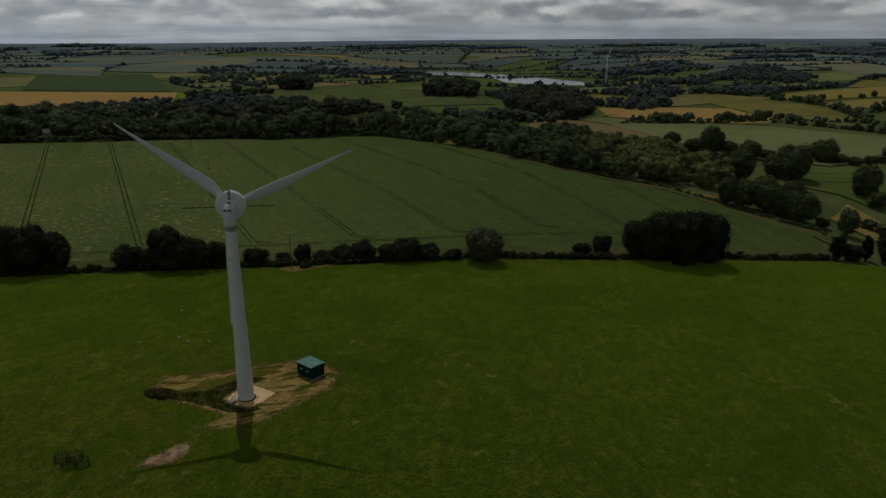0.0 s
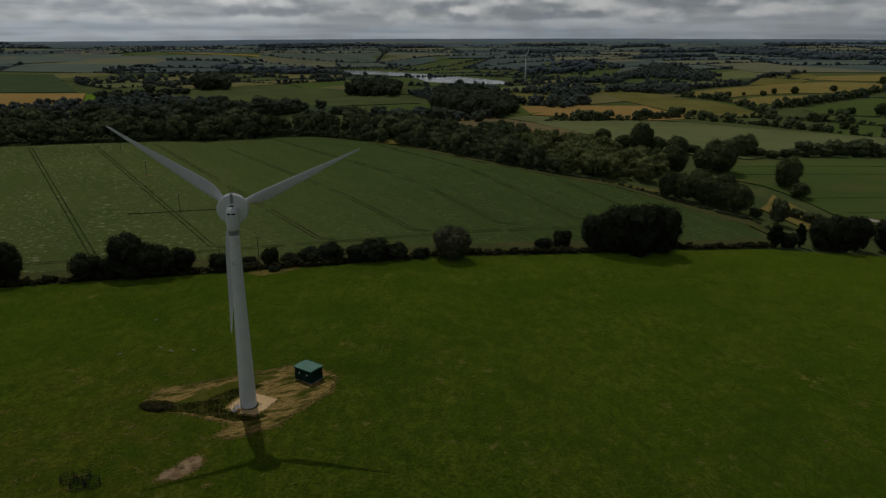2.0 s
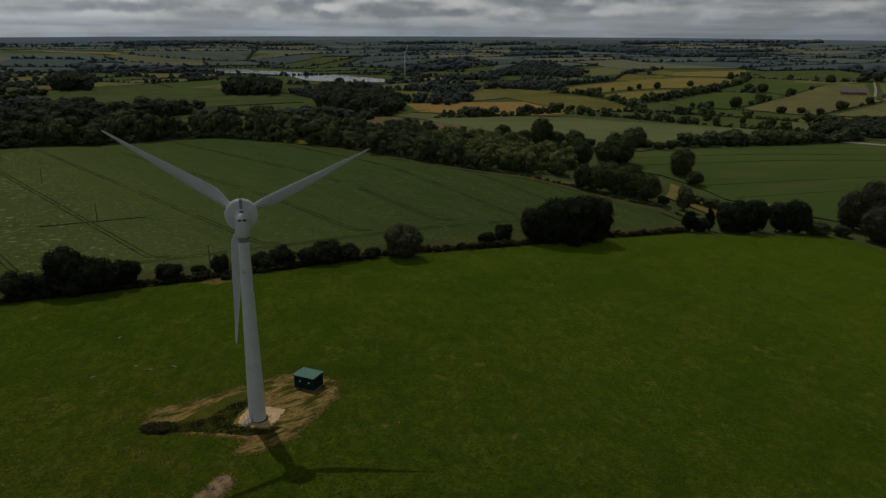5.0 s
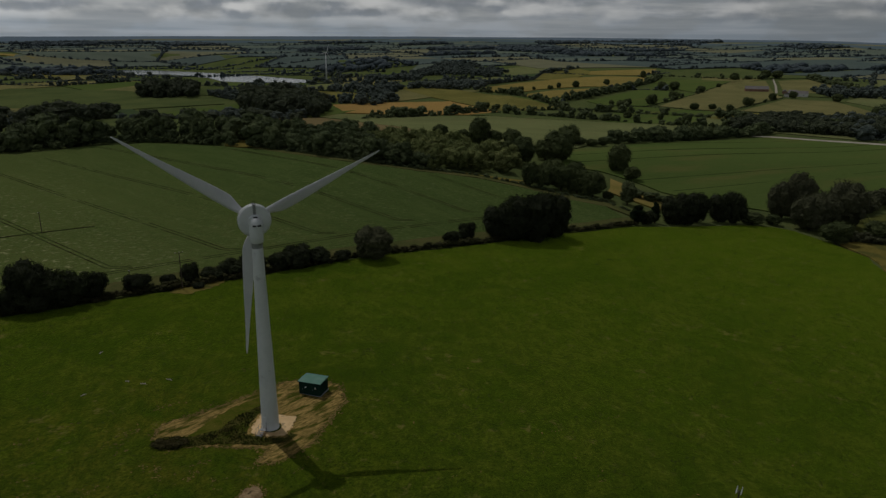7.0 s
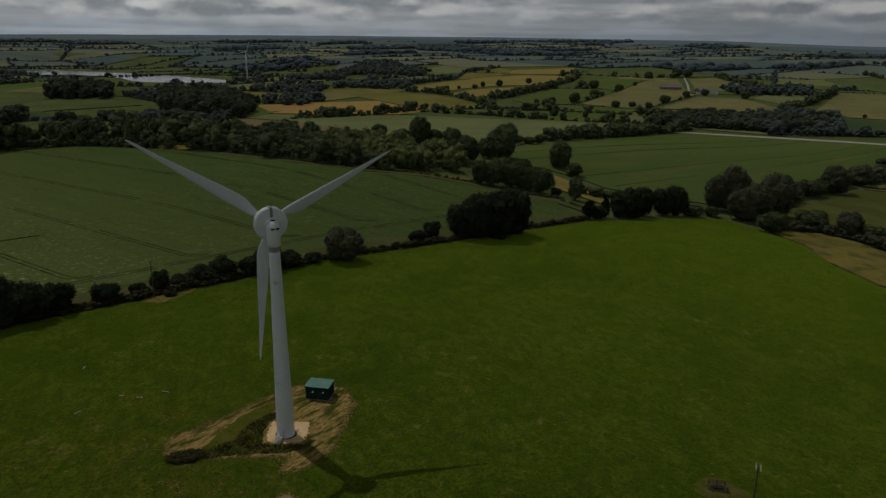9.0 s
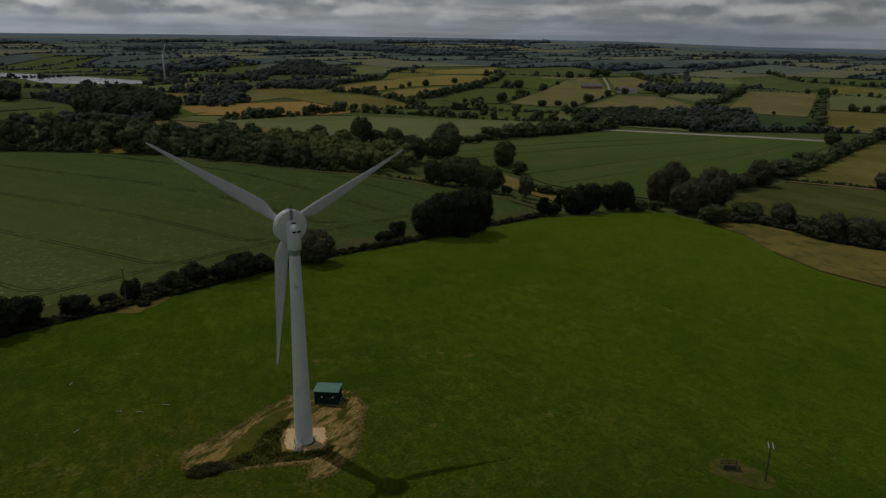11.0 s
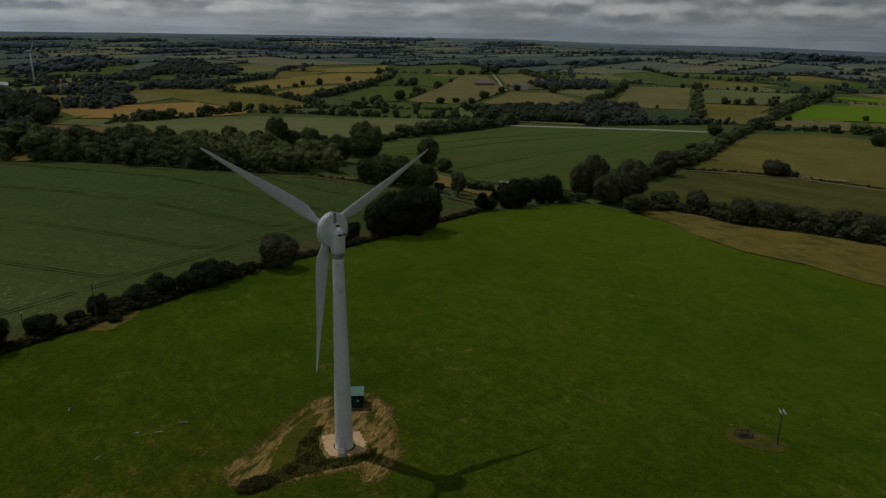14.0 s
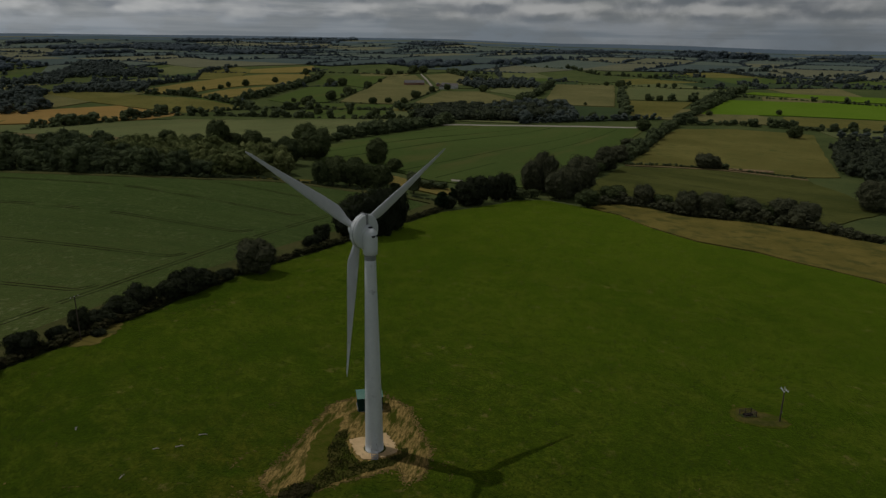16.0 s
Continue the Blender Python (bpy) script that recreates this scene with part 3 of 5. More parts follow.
near_field("bright_field", [(1131, -17), (1393, -58), (1403, -324), (1397, -386), (1133, -332), (1156, -283), (1164, -152)], BRIGHT, "bright fresh green grass field", 0.8, 60)
near_field("bright_field", [(1543, -88), (1592, -104), (1555, -281), (1534, -414), (1419, -390), (1444, -267)], BRIGHT, "bright fresh green grass field", 0.8, 60)
near_field("olive_pasture", [(1142, -139), (1140, -281), (1118, -329), (1017, -308), (1022, -261), (1025, -194), (1033, -137)], OLIVE, "olive pasture along a tree-lined hedge", 0.8, 60)
near_field("pale_field", [(2295, 602), (2314, 445), (2022, 138), (1689, 239), (1774, 363)], MEADOW, "green pasture on a slope", 0.8, 60)
near_field("olive_pasture", [(1926, 255), (1945, 205), (1848, 9), (1673, 186)], OLIVE, "olive pasture on a slope", 0.8, 60)
near_field("valley_pasture", [(163, 976), (320, 976), (416, 968), (394, 864), (290, 814), (158, 879)], YELLOW, "olive yellow pasture among trees", 0.8, 50)
near_field("valley_pasture", [(28, 1315), (220, 1615), (400, 1437), (463, 1098), (294, 1107)], MEADOW, "green pasture among trees", 0.8, 60)
near_field("hill_field", [(-672, 2506), (-367, 3527), (-57, 3294), (-86, 2773), (-290, 2710), (-515, 2529)], HAZEGRASS, "green hillside field", 1.5, 120)
near_field("hill_field", [(-64, 3443), (90, 3514), (143, 2796), (29, 2868)], MEADOW, "green hillside field", 1.5, 120)
near_field("hill_field", [(97, 3415), (271, 3099), (464, 2898), (536, 2902), (425, 3064)], YELLOW, "yellowing hillside field", 1.5, 120)
sheet("farm_track", [(803, 328), (839, 233), (903, 133), (929, 48), (916, 46), (888, 130), (819, 227), (788, 321)], TRACK, 0.35, 40, "pale chalk farm track along the field edge", "track", keep=False)
sheet("farm_track", [(1433, 585), (1594, 663), (1805, 771), (1808, 769), (1614, 668), (1437, 581)], TRACK, 1.2, 60, "pale chalk farm track to a farmyard", "track", keep=False)
sheet("farm_track", [(537, 24), (557, -13), (573, -57), (563, -126), (555, -125), (566, -57), (549, -13), (533, 24)], BARE, 0.35, 40, "pale field track between two meadows", "track", keep=False)
sheet("farm_track", [(347, 118), (352, 111), (346, 109), (342, 115)], TRACK, 0.5, 20, "pale chalk farm track at the field corner", "track", keep=False)
sheet("lake", [(686, 2475), (765, 2400), (858, 2115), (905, 1852), (922, 1596), (842, 1466), (694, 1604), (745, 1860), (719, 2107), (614, 2159)], WATER, 0.3, 80, "pale reservoir lake reflecting the grey sky", "water", level=LAKE_Z)

RUTGREEN = surface("drill_gap", (0.040, 0.062, 0.019), (0.066, 0.092, 0.027), 0.05, 0.6)
CEREALFIELD = [f for f in FIELDS if inside(600, 170, f)][0]
for k in (-3, -1, 0, 2, 3, 5):
    ox, oy = 600, 132 + k * 26
    run = [d for d in range(-420, 560, 6) if inside(ox + 0.996 * d, oy - 0.085 * d, CEREALFIELD)]
    if len(run) > 8:
        a, b = (ox + 0.996 * run[1], oy - 0.085 * run[1]), (ox + 0.996 * run[-2], oy - 0.085 * run[-2])
        sheet("drill_line", [(a[0], a[1] - 0.5), (b[0], b[1] - 0.5), (b[0], b[1] + 0.5), (a[0], a[1] + 0.5)], RUTGREEN, 0.28, 30, "darker tramline across the cereal", "tramline", keep=False)

# tramlines: pairs of wheel ruts across the crop
for n in range(-4, 8):
    x0 = 2 + 39.5 * n
    for side in (-1.0, 1.0):
        run = [y for y in range(118, 420, 2) if inside(x0 + side - 0.18 * (y - 140), y, CROP)]
        if len(run) < 24:
            continue
        low, top = max(run[0] + 8, 128), run[-1] - 8
        a, b = (x0 + side - 0.18 * (low - 140), low), (x0 + side - 0.18 * (top - 140), top)
        line = [(a[0] - 0.28, a[1]), (a[0] + 0.28, a[1]), (b[0] + 0.28, b[1]), (b[0] - 0.28, b[1])]
        sheet("wheel_rut", line, RUT, 0.2, 25, "dark wheel rut across the crop", "tramline", keep=False)
        r, bend = 7.0 - side, [math.pi * (1 + k / 12) for k in range(7)]
        arc = [(a[0] + r + (r + w) * math.cos(t), a[1] + 0.8 * (r + w) * math.sin(t)) for w in (-0.3, 0.3) for t in (bend if w < 0 else bend[::-1])]
        sheet("wheel_rut", arc, RUT, 0.2, 25, "dark curved wheel rut at the headland", "tramline", keep=False)
for side in (-1.0, 1.0):
    for xa, ya, xb, yb in ((-240, 121, 30, 119), (34, 119, 120, 116), (122, 115, 215, 112)):
        sheet("wheel_rut", [(xa, ya + side - 0.3), (xb, yb + side - 0.3), (xb, yb + side + 0.3), (xa, ya + side + 0.3)], RUT, 0.2, 25, "dark wheel rut along the headland", "tramline", keep=False)

# ---- plants ----


def ico(sub):
    bm = bmesh.new()
    bmesh.ops.create_icosphere(bm, subdivisions=sub, radius=1.0)
    v = np.array([x.co[:] for x in bm.verts])
    f = np.array([[y.index for y in x.verts] for x in bm.faces])
    bm.free()
    return v, f


ICO1, ICO2 = ico(1), ico(2)


def lump(rng, base, centre, size, rough=0.26):
    """One uneven rounded mass of foliage."""
    v, f = base
    return v * (1 + rng.uniform(-rough, rough, (len(v), 1))) * np.array(size) + np.array(centre), f


def leaf_quads(rng, centres, normals, size):
    """Small bent leaf clumps, one quad each."""
    n = len(centres)
    a = np.cross(normals, rng.normal(size=(n, 3)))
    a /= np.linalg.norm(a, axis=1, keepdims=True) + 1e-9
    b = np.cross(normals, a)
    s = size * rng.uniform(0.6, 1.3, (n, 1))
    t = size * rng.uniform(0.45, 1.0, (n, 1))
    droop = normals * s * rng.uniform(-0.35, 0.1, (n, 1))
    q = np.stack([centres - a * s - b * t * 0.5 + droop, centres + b * -t, centres + a * s + b * t * 0.5 + droop, centres + b * t], 1)
    return q.reshape(-1, 3), np.arange(4 * n).reshape(n, 4)


def crown_data(seed, w, h, lobes, leaves, size, base=0.12, core=ICO2, spire=0.0, fill=0.86):
    """Verts and faces of a crown: lobes of foliage round a dense core, with clumps standing off it and gaps between."""
    rng = np.random.default_rng(seed)
    vs, fs, n0 = [], [], 0
    cs, rs = [], []
    for i in range(lobes):
        u = (i + 0.5) / lobes
        a = i * 2.4 + rng.uniform(-0.5, 0.5)
        z = base + (1 - base) * (0.16 + 0.62 * u + rng.uniform(-0.06, 0.06))
        prof = math.sin(math.pi * min(0.97, max(0.12, (z - base * 0.4) / (1.08 - base * 0.4)))) ** 0.85 * (1 - spire * u)
        d = 0.30 * w * prof * rng.uniform(0.55, 1.1)
        r = (0.20 + 0.11 * rng.random()) * w * (0.75 + 0.25 * prof) * (1 - 0.5 * spire * u)
        cs.append((d * math.cos(a), d * math.sin(a), z * h - 0.12 * r))
        rs.append((r, r * rng.uniform(0.85, 1.15), min(r * rng.uniform(0.75, 1.0), 0.30 * h)))
    for i, (c, r) in enumerate(zip(cs, rs)):
        v, f = lump(rng, core, c, np.array(r) * fill)
        mid = v[f].mean(axis=1)
        show = mid[:, 2] - c[2] > -0.8 * r[2] * fill
        for j, (d, q) in enumerate(zip(cs, rs)):
            if j != i:
                show &= (((mid - np.array(d)) / (np.array(q) * fill)) ** 2).sum(axis=1) > 0.72
        vs.append(v), fs.extend((f[show] + n0).tolist())
        n0 += len(v)
    pick = rng.integers(0, lobes, leaves)
    nrm = rng.normal(size=(leaves, 3))
    nrm[:, 2] += 0.25
    nrm /= np.linalg.norm(nrm, axis=1, keepdims=True)
    pos = np.array(cs)[pick] + nrm * np.array(rs)[pick] * rng.uniform(0.86, 1.09, (leaves, 1))
    nrm = nrm + rng.normal(scale=0.45, size=nrm.shape)
    nrm /= np.linalg.norm(nrm, axis=1, keepdims=True)
    v, f = leaf_quads(rng, pos, nrm, size)
    vs.append(v), fs.extend((f + n0).tolist())
    v = np.concatenate(vs)
    v[:, 2] = np.maximum(v[:, 2], 0.02 * h)
    return v, fs


def raw_mesh(name, v, f, material, soft=False):
    me = bpy.data.meshes.new(name)
    me.from_pydata(v.tolist(), [], f)
    me.materials.append(material)
    if soft:
        me.shade_smooth()
    return me


def trunk_mesh(name, height, radius, seed):
    """A tapered bole with a few rising limbs."""
    rng = random.Random(seed)
    bm = bmesh.new()

    def tube(path, radii, n=7):
        rings = []
        for p, r in zip(path, radii):
            rings.append([bm.verts.new((p[0] + r * math.cos(k * math.tau / n), p[1] + r * math.sin(k * math.tau / n), p[2])) for k in range(n)])
        for a, b in zip(rings, rings[1:]):
            for k in range(n):
                bm.faces.new((a[k], a[(k + 1) % n], b[(k + 1) % n], b[k]))
        bm.faces.new(rings[-1])

    tube([(0, 0, -0.4), (0.03, 0, height * 0.25), (0.1, 0.08, height * 0.55), (0.0, 0.1, height * 0.85)], [radius * 1.35, radius, radius * 0.75, radius * 0.2])
    for i in range(5):
        a, z = i * 1.9 + rng.uniform(-0.4, 0.4), height * rng.uniform(0.25, 0.5)
        d = height * rng.uniform(0.18, 0.3)
        tube([(0.03, 0.02, z), (d * 0.5 * math.cos(a), d * 0.5 * math.sin(a), z + d * 0.5), (d * math.cos(a), d * math.sin(a), z + d * 1.1)], [radius * 0.5, radius * 0.34, radius * 0.1], 5)
    return bm_mesh(name, bm, BARK, True)


KINDS = {}


def tree_kind(key, name, seeds, w, h, lobes, leaves, size, material, base=0.12, spire=0.0):
    KINDS[key] = [(name, w, h, raw_mesh("crown", *crown_data(s, w, h, lobes, leaves, size, base, ICO2, spire, 0.78), material), trunk_mesh("trunk", h * 0.8, 0.035 * h, s)) for s in seeds]


tree_kind("bush", "hedge_bush", (11, 12, 13), 8, 6, 16, 3600, 0.24, LEAF, 0.0)
tree_kind("darkbush", "hedge_bush", (14, 15), 8, 6, 16, 3600, 0.24, LEAFDARK, 0.0)
tree_kind("bramble", "bramble", (16, 17, 18), 3, 1.2, 12, 1500, 0.13, LEAFBRAMBLE, 0.0)
tree_kind("tree", "tree", (21, 22, 23), 15, 14, 30, 6500, 0.32, LEAF, 0.10)
tree_kind("darktree", "tree", (24, 25), 15, 14, 32, 7000, 0.30, LEAFDARK, 0.03)
tree_kind("big", "tree", (31, 32, 33), 24, 22, 44, 8500, 0.44, LEAF, 0.08)
tree_kind("bigdark", "tree", (34, 35), 24, 22, 44, 8500, 0.44, LEAFDUSK, 0.08)
tree_kind("pale", "tree", (41, 42), 14, 16, 26, 5000, 0.32, LEAFPALE, 0.08)
tree_kind("conifer", "conifer", (51, 52), 10, 15, 20, 3600, 0.28, NEEDLE, 0.03, 0.7)
TREE_RNG = random.Random(5)


def plant(key, x, y, w, h, label, group="", category="tree"):
    """One tree or bush of that width and height, standing on the ground."""
    name, w0, h0, crown, trunk = TREE_RNG.choice(KINDS[key])
    root = new(name)
    for n, me in (("trunk", trunk), ("crown", crown)):
        ob = new(n, me)
        ob.parent = root
    k = TREE_RNG.uniform(0.94, 1.06)
    root.matrix_basis = Matrix.Translation((x, y, land(x, y) - 0.1)) @ Matrix.Rotation(TREE_RNG.uniform(0, math.tau), 4, "Z") @ Matrix.Diagonal((w / w0 * k, w / w0 / k, h / h0, 1))
    return tagged(root, label, category, group)


class Heap:
    """Gathers many plants into one mesh."""

    def __init__(self):
        self.v, self.f, self.n = [], [], 0

    def put(self, data, x, y, w, h, turn, sink=0.2):
        v, f = data
        c, s = math.cos(turn), math.sin(turn)
        z = land(x, y) - sink
        out = np.empty_like(v)
        out[:, 0] = x + w * (v[:, 0] * c - v[:, 1] * s)
        out[:, 1] = y + w * (v[:, 0] * s + v[:, 1] * c)
        out[:, 2] = z + h * v[:, 2]
        self.v.append(out)
        self.f.extend([[i + self.n for i in q] for q in f])
        self.n += len(v)

    def done(self, name, material, label, category, soft=False):
        ob = new(name, raw_mesh(name, np.concatenate(self.v), self.f, material, soft))
        return tagged(ob, label, category, kind="stuff")


UNIT_TREES = [crown_data(60 + i, 1, 1, 10, 420, 0.040, 0.03, ICO2, 0.0, 0.80) for i in range(6)]
UNIT_FAR = [crown_data(160 + i, 1, 1, 6, 60, 0.055, 0.02, ICO1, 0.0, 0.95) for i in range(6)]
UNIT_POLES = [crown_data(70 + i, 1, 1, 8, 420, 0.038, 0.02, ICO2, 0.15, 0.78) for i in range(6)]
UNIT_BUSHES = [crown_data(80 + i, 1, 1, 6, 130, 0.06, 0.0, ICO1, 0.0, 0.85) for i in range(4)]
UNIT_BLOBS = [(lump(np.random.default_rng(90 + i), ICO1, (0, 0, 0.45), (0.5, 0.5, 0.5), 0.3)[0], ICO1[1].tolist()) for i in range(5)]
NEAR_BUSHES = [crown_data(95 + i, 1, 1, 9, 320, 0.05, 0.0, ICO1, 0.0, 0.8) for i in range(4)]


def along(points, step):
    for (ax, ay), (bx, by) in zip(points, points[1:]):
        n = max(1, int(math.hypot(bx - ax, by - ay) / step))
        for i in range(n):
            yield ax + (bx - ax) * (i + 0.5) / n, ay + (by - ay) * (i + 0.5) / n


def hedge(heap, points, step, w, h, units, rng, trees=0.0, tree_h=12, gaps=0.05, jitter=0.8):
    tall_units = UNIT_FAR if units is UNIT_FAR or units is UNIT_BLOBS else UNIT_TREES
    for x, y in along(points, step):
        if rng.random() < gaps:
            continue
        x, y = x + rng.uniform(-jitter, jitter), y + rng.uniform(-jitter, jitter)
        if rng.random() < trees:
            hh = tree_h * rng.uniform(0.6, 1.25)
            heap.put(rng.choice(tall_units), x, y, hh * rng.uniform(0.85, 1.3), hh, rng.uniform(0, 6.3))
        else:
            k = rng.uniform(0.65, 1.35)
            heap.put(rng.choice(units), x, y, w * rng.uniform(0.8, 1.4), h * k, rng.uniform(0, 6.3))


def build_hedges():
    rng = random.Random(17)
    low = Heap()
    hedge(low, [(-330, 94), (-70, 98), (-35, 97), (18, 93), (56, 92), (90, 91), (134, 85), (184, 83), (236, 80)], 1.5, 3.4, 2.4, NEAR_BUSHES, rng, gaps=0.05, jitter=0.8)
    low.done("field_hedge", LEAFLOW, "low unkempt hawthorn hedge between pasture and crop", "hedge")
    diag = Heap()
    hedge(diag, [(145, 311), (160, 264), (174, 226), (194, 199), (221, 181), (235, 158), (248, 135), (262, 118), (259, 93)], 2.2, 3.2, 2.2, UNIT_BUSHES, rng, gaps=0.08)
    hedge(diag, [(-420, 402), (-104, 417), (-71, 424), (3, 431), (76, 413), (105, 386), (130, 333)], 4.0, 7.0, 5.0, NEAR_BUSHES, rng, 0.1, 9, 0.03, 2.0)
    diag.done("field_hedge", LEAFHEDGE, "low thin hedge on the crop's far edge", "hedge")
    east = Heap()
    hedge(east, [(325, 18), (342, 1), (343, -19), (330, -36), (336, -65), (337, -93), (335, -111), (326, -124), (318, -140)], 4.5, 7.5, 6, NEAR_BUSHES, rng, 0.28, 11, 0.06, 2.5)
    hedge(east, [(325, 18), (342, 1), (343, -19), (330, -36), (336, -65), (337, -93), (335, -111), (326, -124), (318, -140)], 3.5, 6, 4.5, NEAR_BUSHES, rng, 0.1, 8, 0.04, 2.0)
    hedge(east, [(355, 39), (450, 42), (537, 36), (665, 31)], 5.0, 11, 9, NEAR_BUSHES, rng, 0.3, 14, 0.05, 3.0)
    east.done("field_hedge", LEAFDUSK, "tall overgrown hedge beyond the rough margin", "hedge")
    lane = Heap()
    hedge(lane, [(565, 29), (710, 25), (861, 19), (944, 14), (1039, 3), (1255, -28), (1469, -68)], 5.5, 9.5, 8, UNIT_TREES, rng, 0.3, 14, 0.02, 3.5)
    hedge(lane, [(984, 8), (1011, -68), (1003, -142), (983, -183), (997, -257), (999, -304)], 6.0, 8, 6, UNIT_TREES, rng, 0.35, 13, 0.04, 3.0)
    hedge(lane, [(1469, -68), (1439, -170), (1372, -319), (1347, -376)], 7.0, 6, 4.5, UNIT_FAR, rng, 0.25, 12, 0.06, 3.0)
    hedge(lane, [(468, 275), (529, 272), (609, 289), (733, 306), (853, 310)], 6.0, 13, 11, UNIT_TREES, rng, 0.35, 16, 0.02, 4.0)
    hedge(lane, [(535, 767), (647, 740), (747, 734), (789, 616), (803, 552), (847, 417), (915, 286)], 6.0, 8, 6, UNIT_FAR, rng, 0.35, 14, 0.08, 4.0)
    hedge(lane, [(556, 776), (638, 769), (765, 744), (879, 661), (967, 474), (984, 314), (1038, 199)], 6.0, 9, 6, UNIT_FAR, rng, 0.4, 15, 0.05, 5.0)
    hedge(lane, [(982, 998), (1003, 923), (959, 810), (892, 692), (858, 653)], 5.5, 8, 6, UNIT_FAR, rng, 0.4, 14, 0.05, 4.0)
    hedge(lane, [(993, 773), (1067, 783), (1251, 833), (1463, 908), (1608, 978)], 6.0, 9, 7, UNIT_FAR, rng, 0.45, 16, 0.05, 5.0)
    hedge(lane, [(1026, 618), (1043, 547), (1049, 495), (1077, 457), (1117, 387), (1137, 299)], 7.0, 4, 2.5, UNIT_FAR, rng, 0.02, 9, 0.15, 1.5)
    hedge(lane, [(952, 470), (1060, 485), (1171, 505), (1347, 528)], 7.0, 4, 2.5, UNIT_FAR, rng, 0.04, 9, 0.15, 1.5)
    hedge(lane, [(978, 672), (1023, 614), (1299, 681), (1648, 801)], 7.0, 4, 2.5, UNIT_FAR, rng, 0.05, 10, 0.15, 1.5)
    hedge(lane, [(1668, 1018), (1700, 955), (1729, 833), (1842, 767)], 8.0, 7, 5, UNIT_FAR, rng, 0.3, 14, 0.1, 4.0)
    hedge(lane, [(1897, 720), (1749, 599), (1625, 498), (1564, 446)], 7.0, 10, 8, UNIT_FAR, rng, 0.5, 17, 0.05, 6.0)
    hedge(lane, [(1185, 311), (1249, 306), (1347, 310), (1578, 333)], 6.0, 8, 6, UNIT_FAR, rng, 0.4, 15, 0.08, 4.0)
    hedge(lane, [(1164, 302), (1347, 309), (1609, 341)], 6.0, 6, 5, UNIT_FAR, rng, 0.35, 14, 0.08, 3.0)
    hedge(lane, [(1510, 165), (1277, 129), (1020, 88)], 7.0, 10, 9, UNIT_FAR, rng, 0.4, 17, 0.22, 4.0)
    hedge(lane, [(1318, 108), (1325, 68), (1334, 5), (1393, 3)], 8.0, 6, 5, UNIT_FAR, rng, 0.35, 15, 0.15, 3.0)
    hedge(lane, [(1189, -4), (1337, -29), (1505, -63), (1585, -83)], 5.5, 12, 10, UNIT_FAR, rng, 0.4, 18, 0.03, 5.0)
    hedge(lane, [(2269, 597), (2234, 427), (2025, 299), (1950, 80), (1819, 4)], 8.0, 7, 5, UNIT_FAR, rng, 0.35, 14, 0.1, 4.0)
    hedge(lane, [(1632, 336), (1663, 201), (1599, -56)], 8.0, 5, 3.5, UNIT_FAR, rng, 0.12, 12, 0.15, 3.0)
    hedge(lane, [(297, 125), (303, 114), (314, 102)], 5.0, 8, 6, UNIT_TREES, rng, 0.2, 10, 0.1, 2.0)
    hedge(lane, [(541, 25), (563, -12), (579, -56), (566, -126)], 3.5, 4, 2.5, UNIT_BUSHES, rng, 0.02, 7, 0.1, 1.0)
    lane.done("field_hedge", LEAFHEDGE, "dark thick hedgerows dotted with trees", "hedge")


build_hedges()


def scatter(heap, poly, step, w, h, units, rng, keep=1.0):
    xs, ys = [p[0] for p in poly], [p[1] for p in poly]
    x = min(xs)
    while x < max(xs):
        y = min(ys)
        while y < max(ys):
            px, py = x + rng.uniform(-0.8, 0.8) * step, y + rng.uniform(-0.8, 0.8) * step
            if inside(px, py, poly) and rng.random() < keep:
                k = rng.uniform(0.62, 1.28)
                heap.put(rng.choice(units), px, py, w * k * rng.uniform(0.85, 1.15), h * k * rng.uniform(0.85, 1.15), rng.uniform(0, 6.3))
            y += step
        x += step


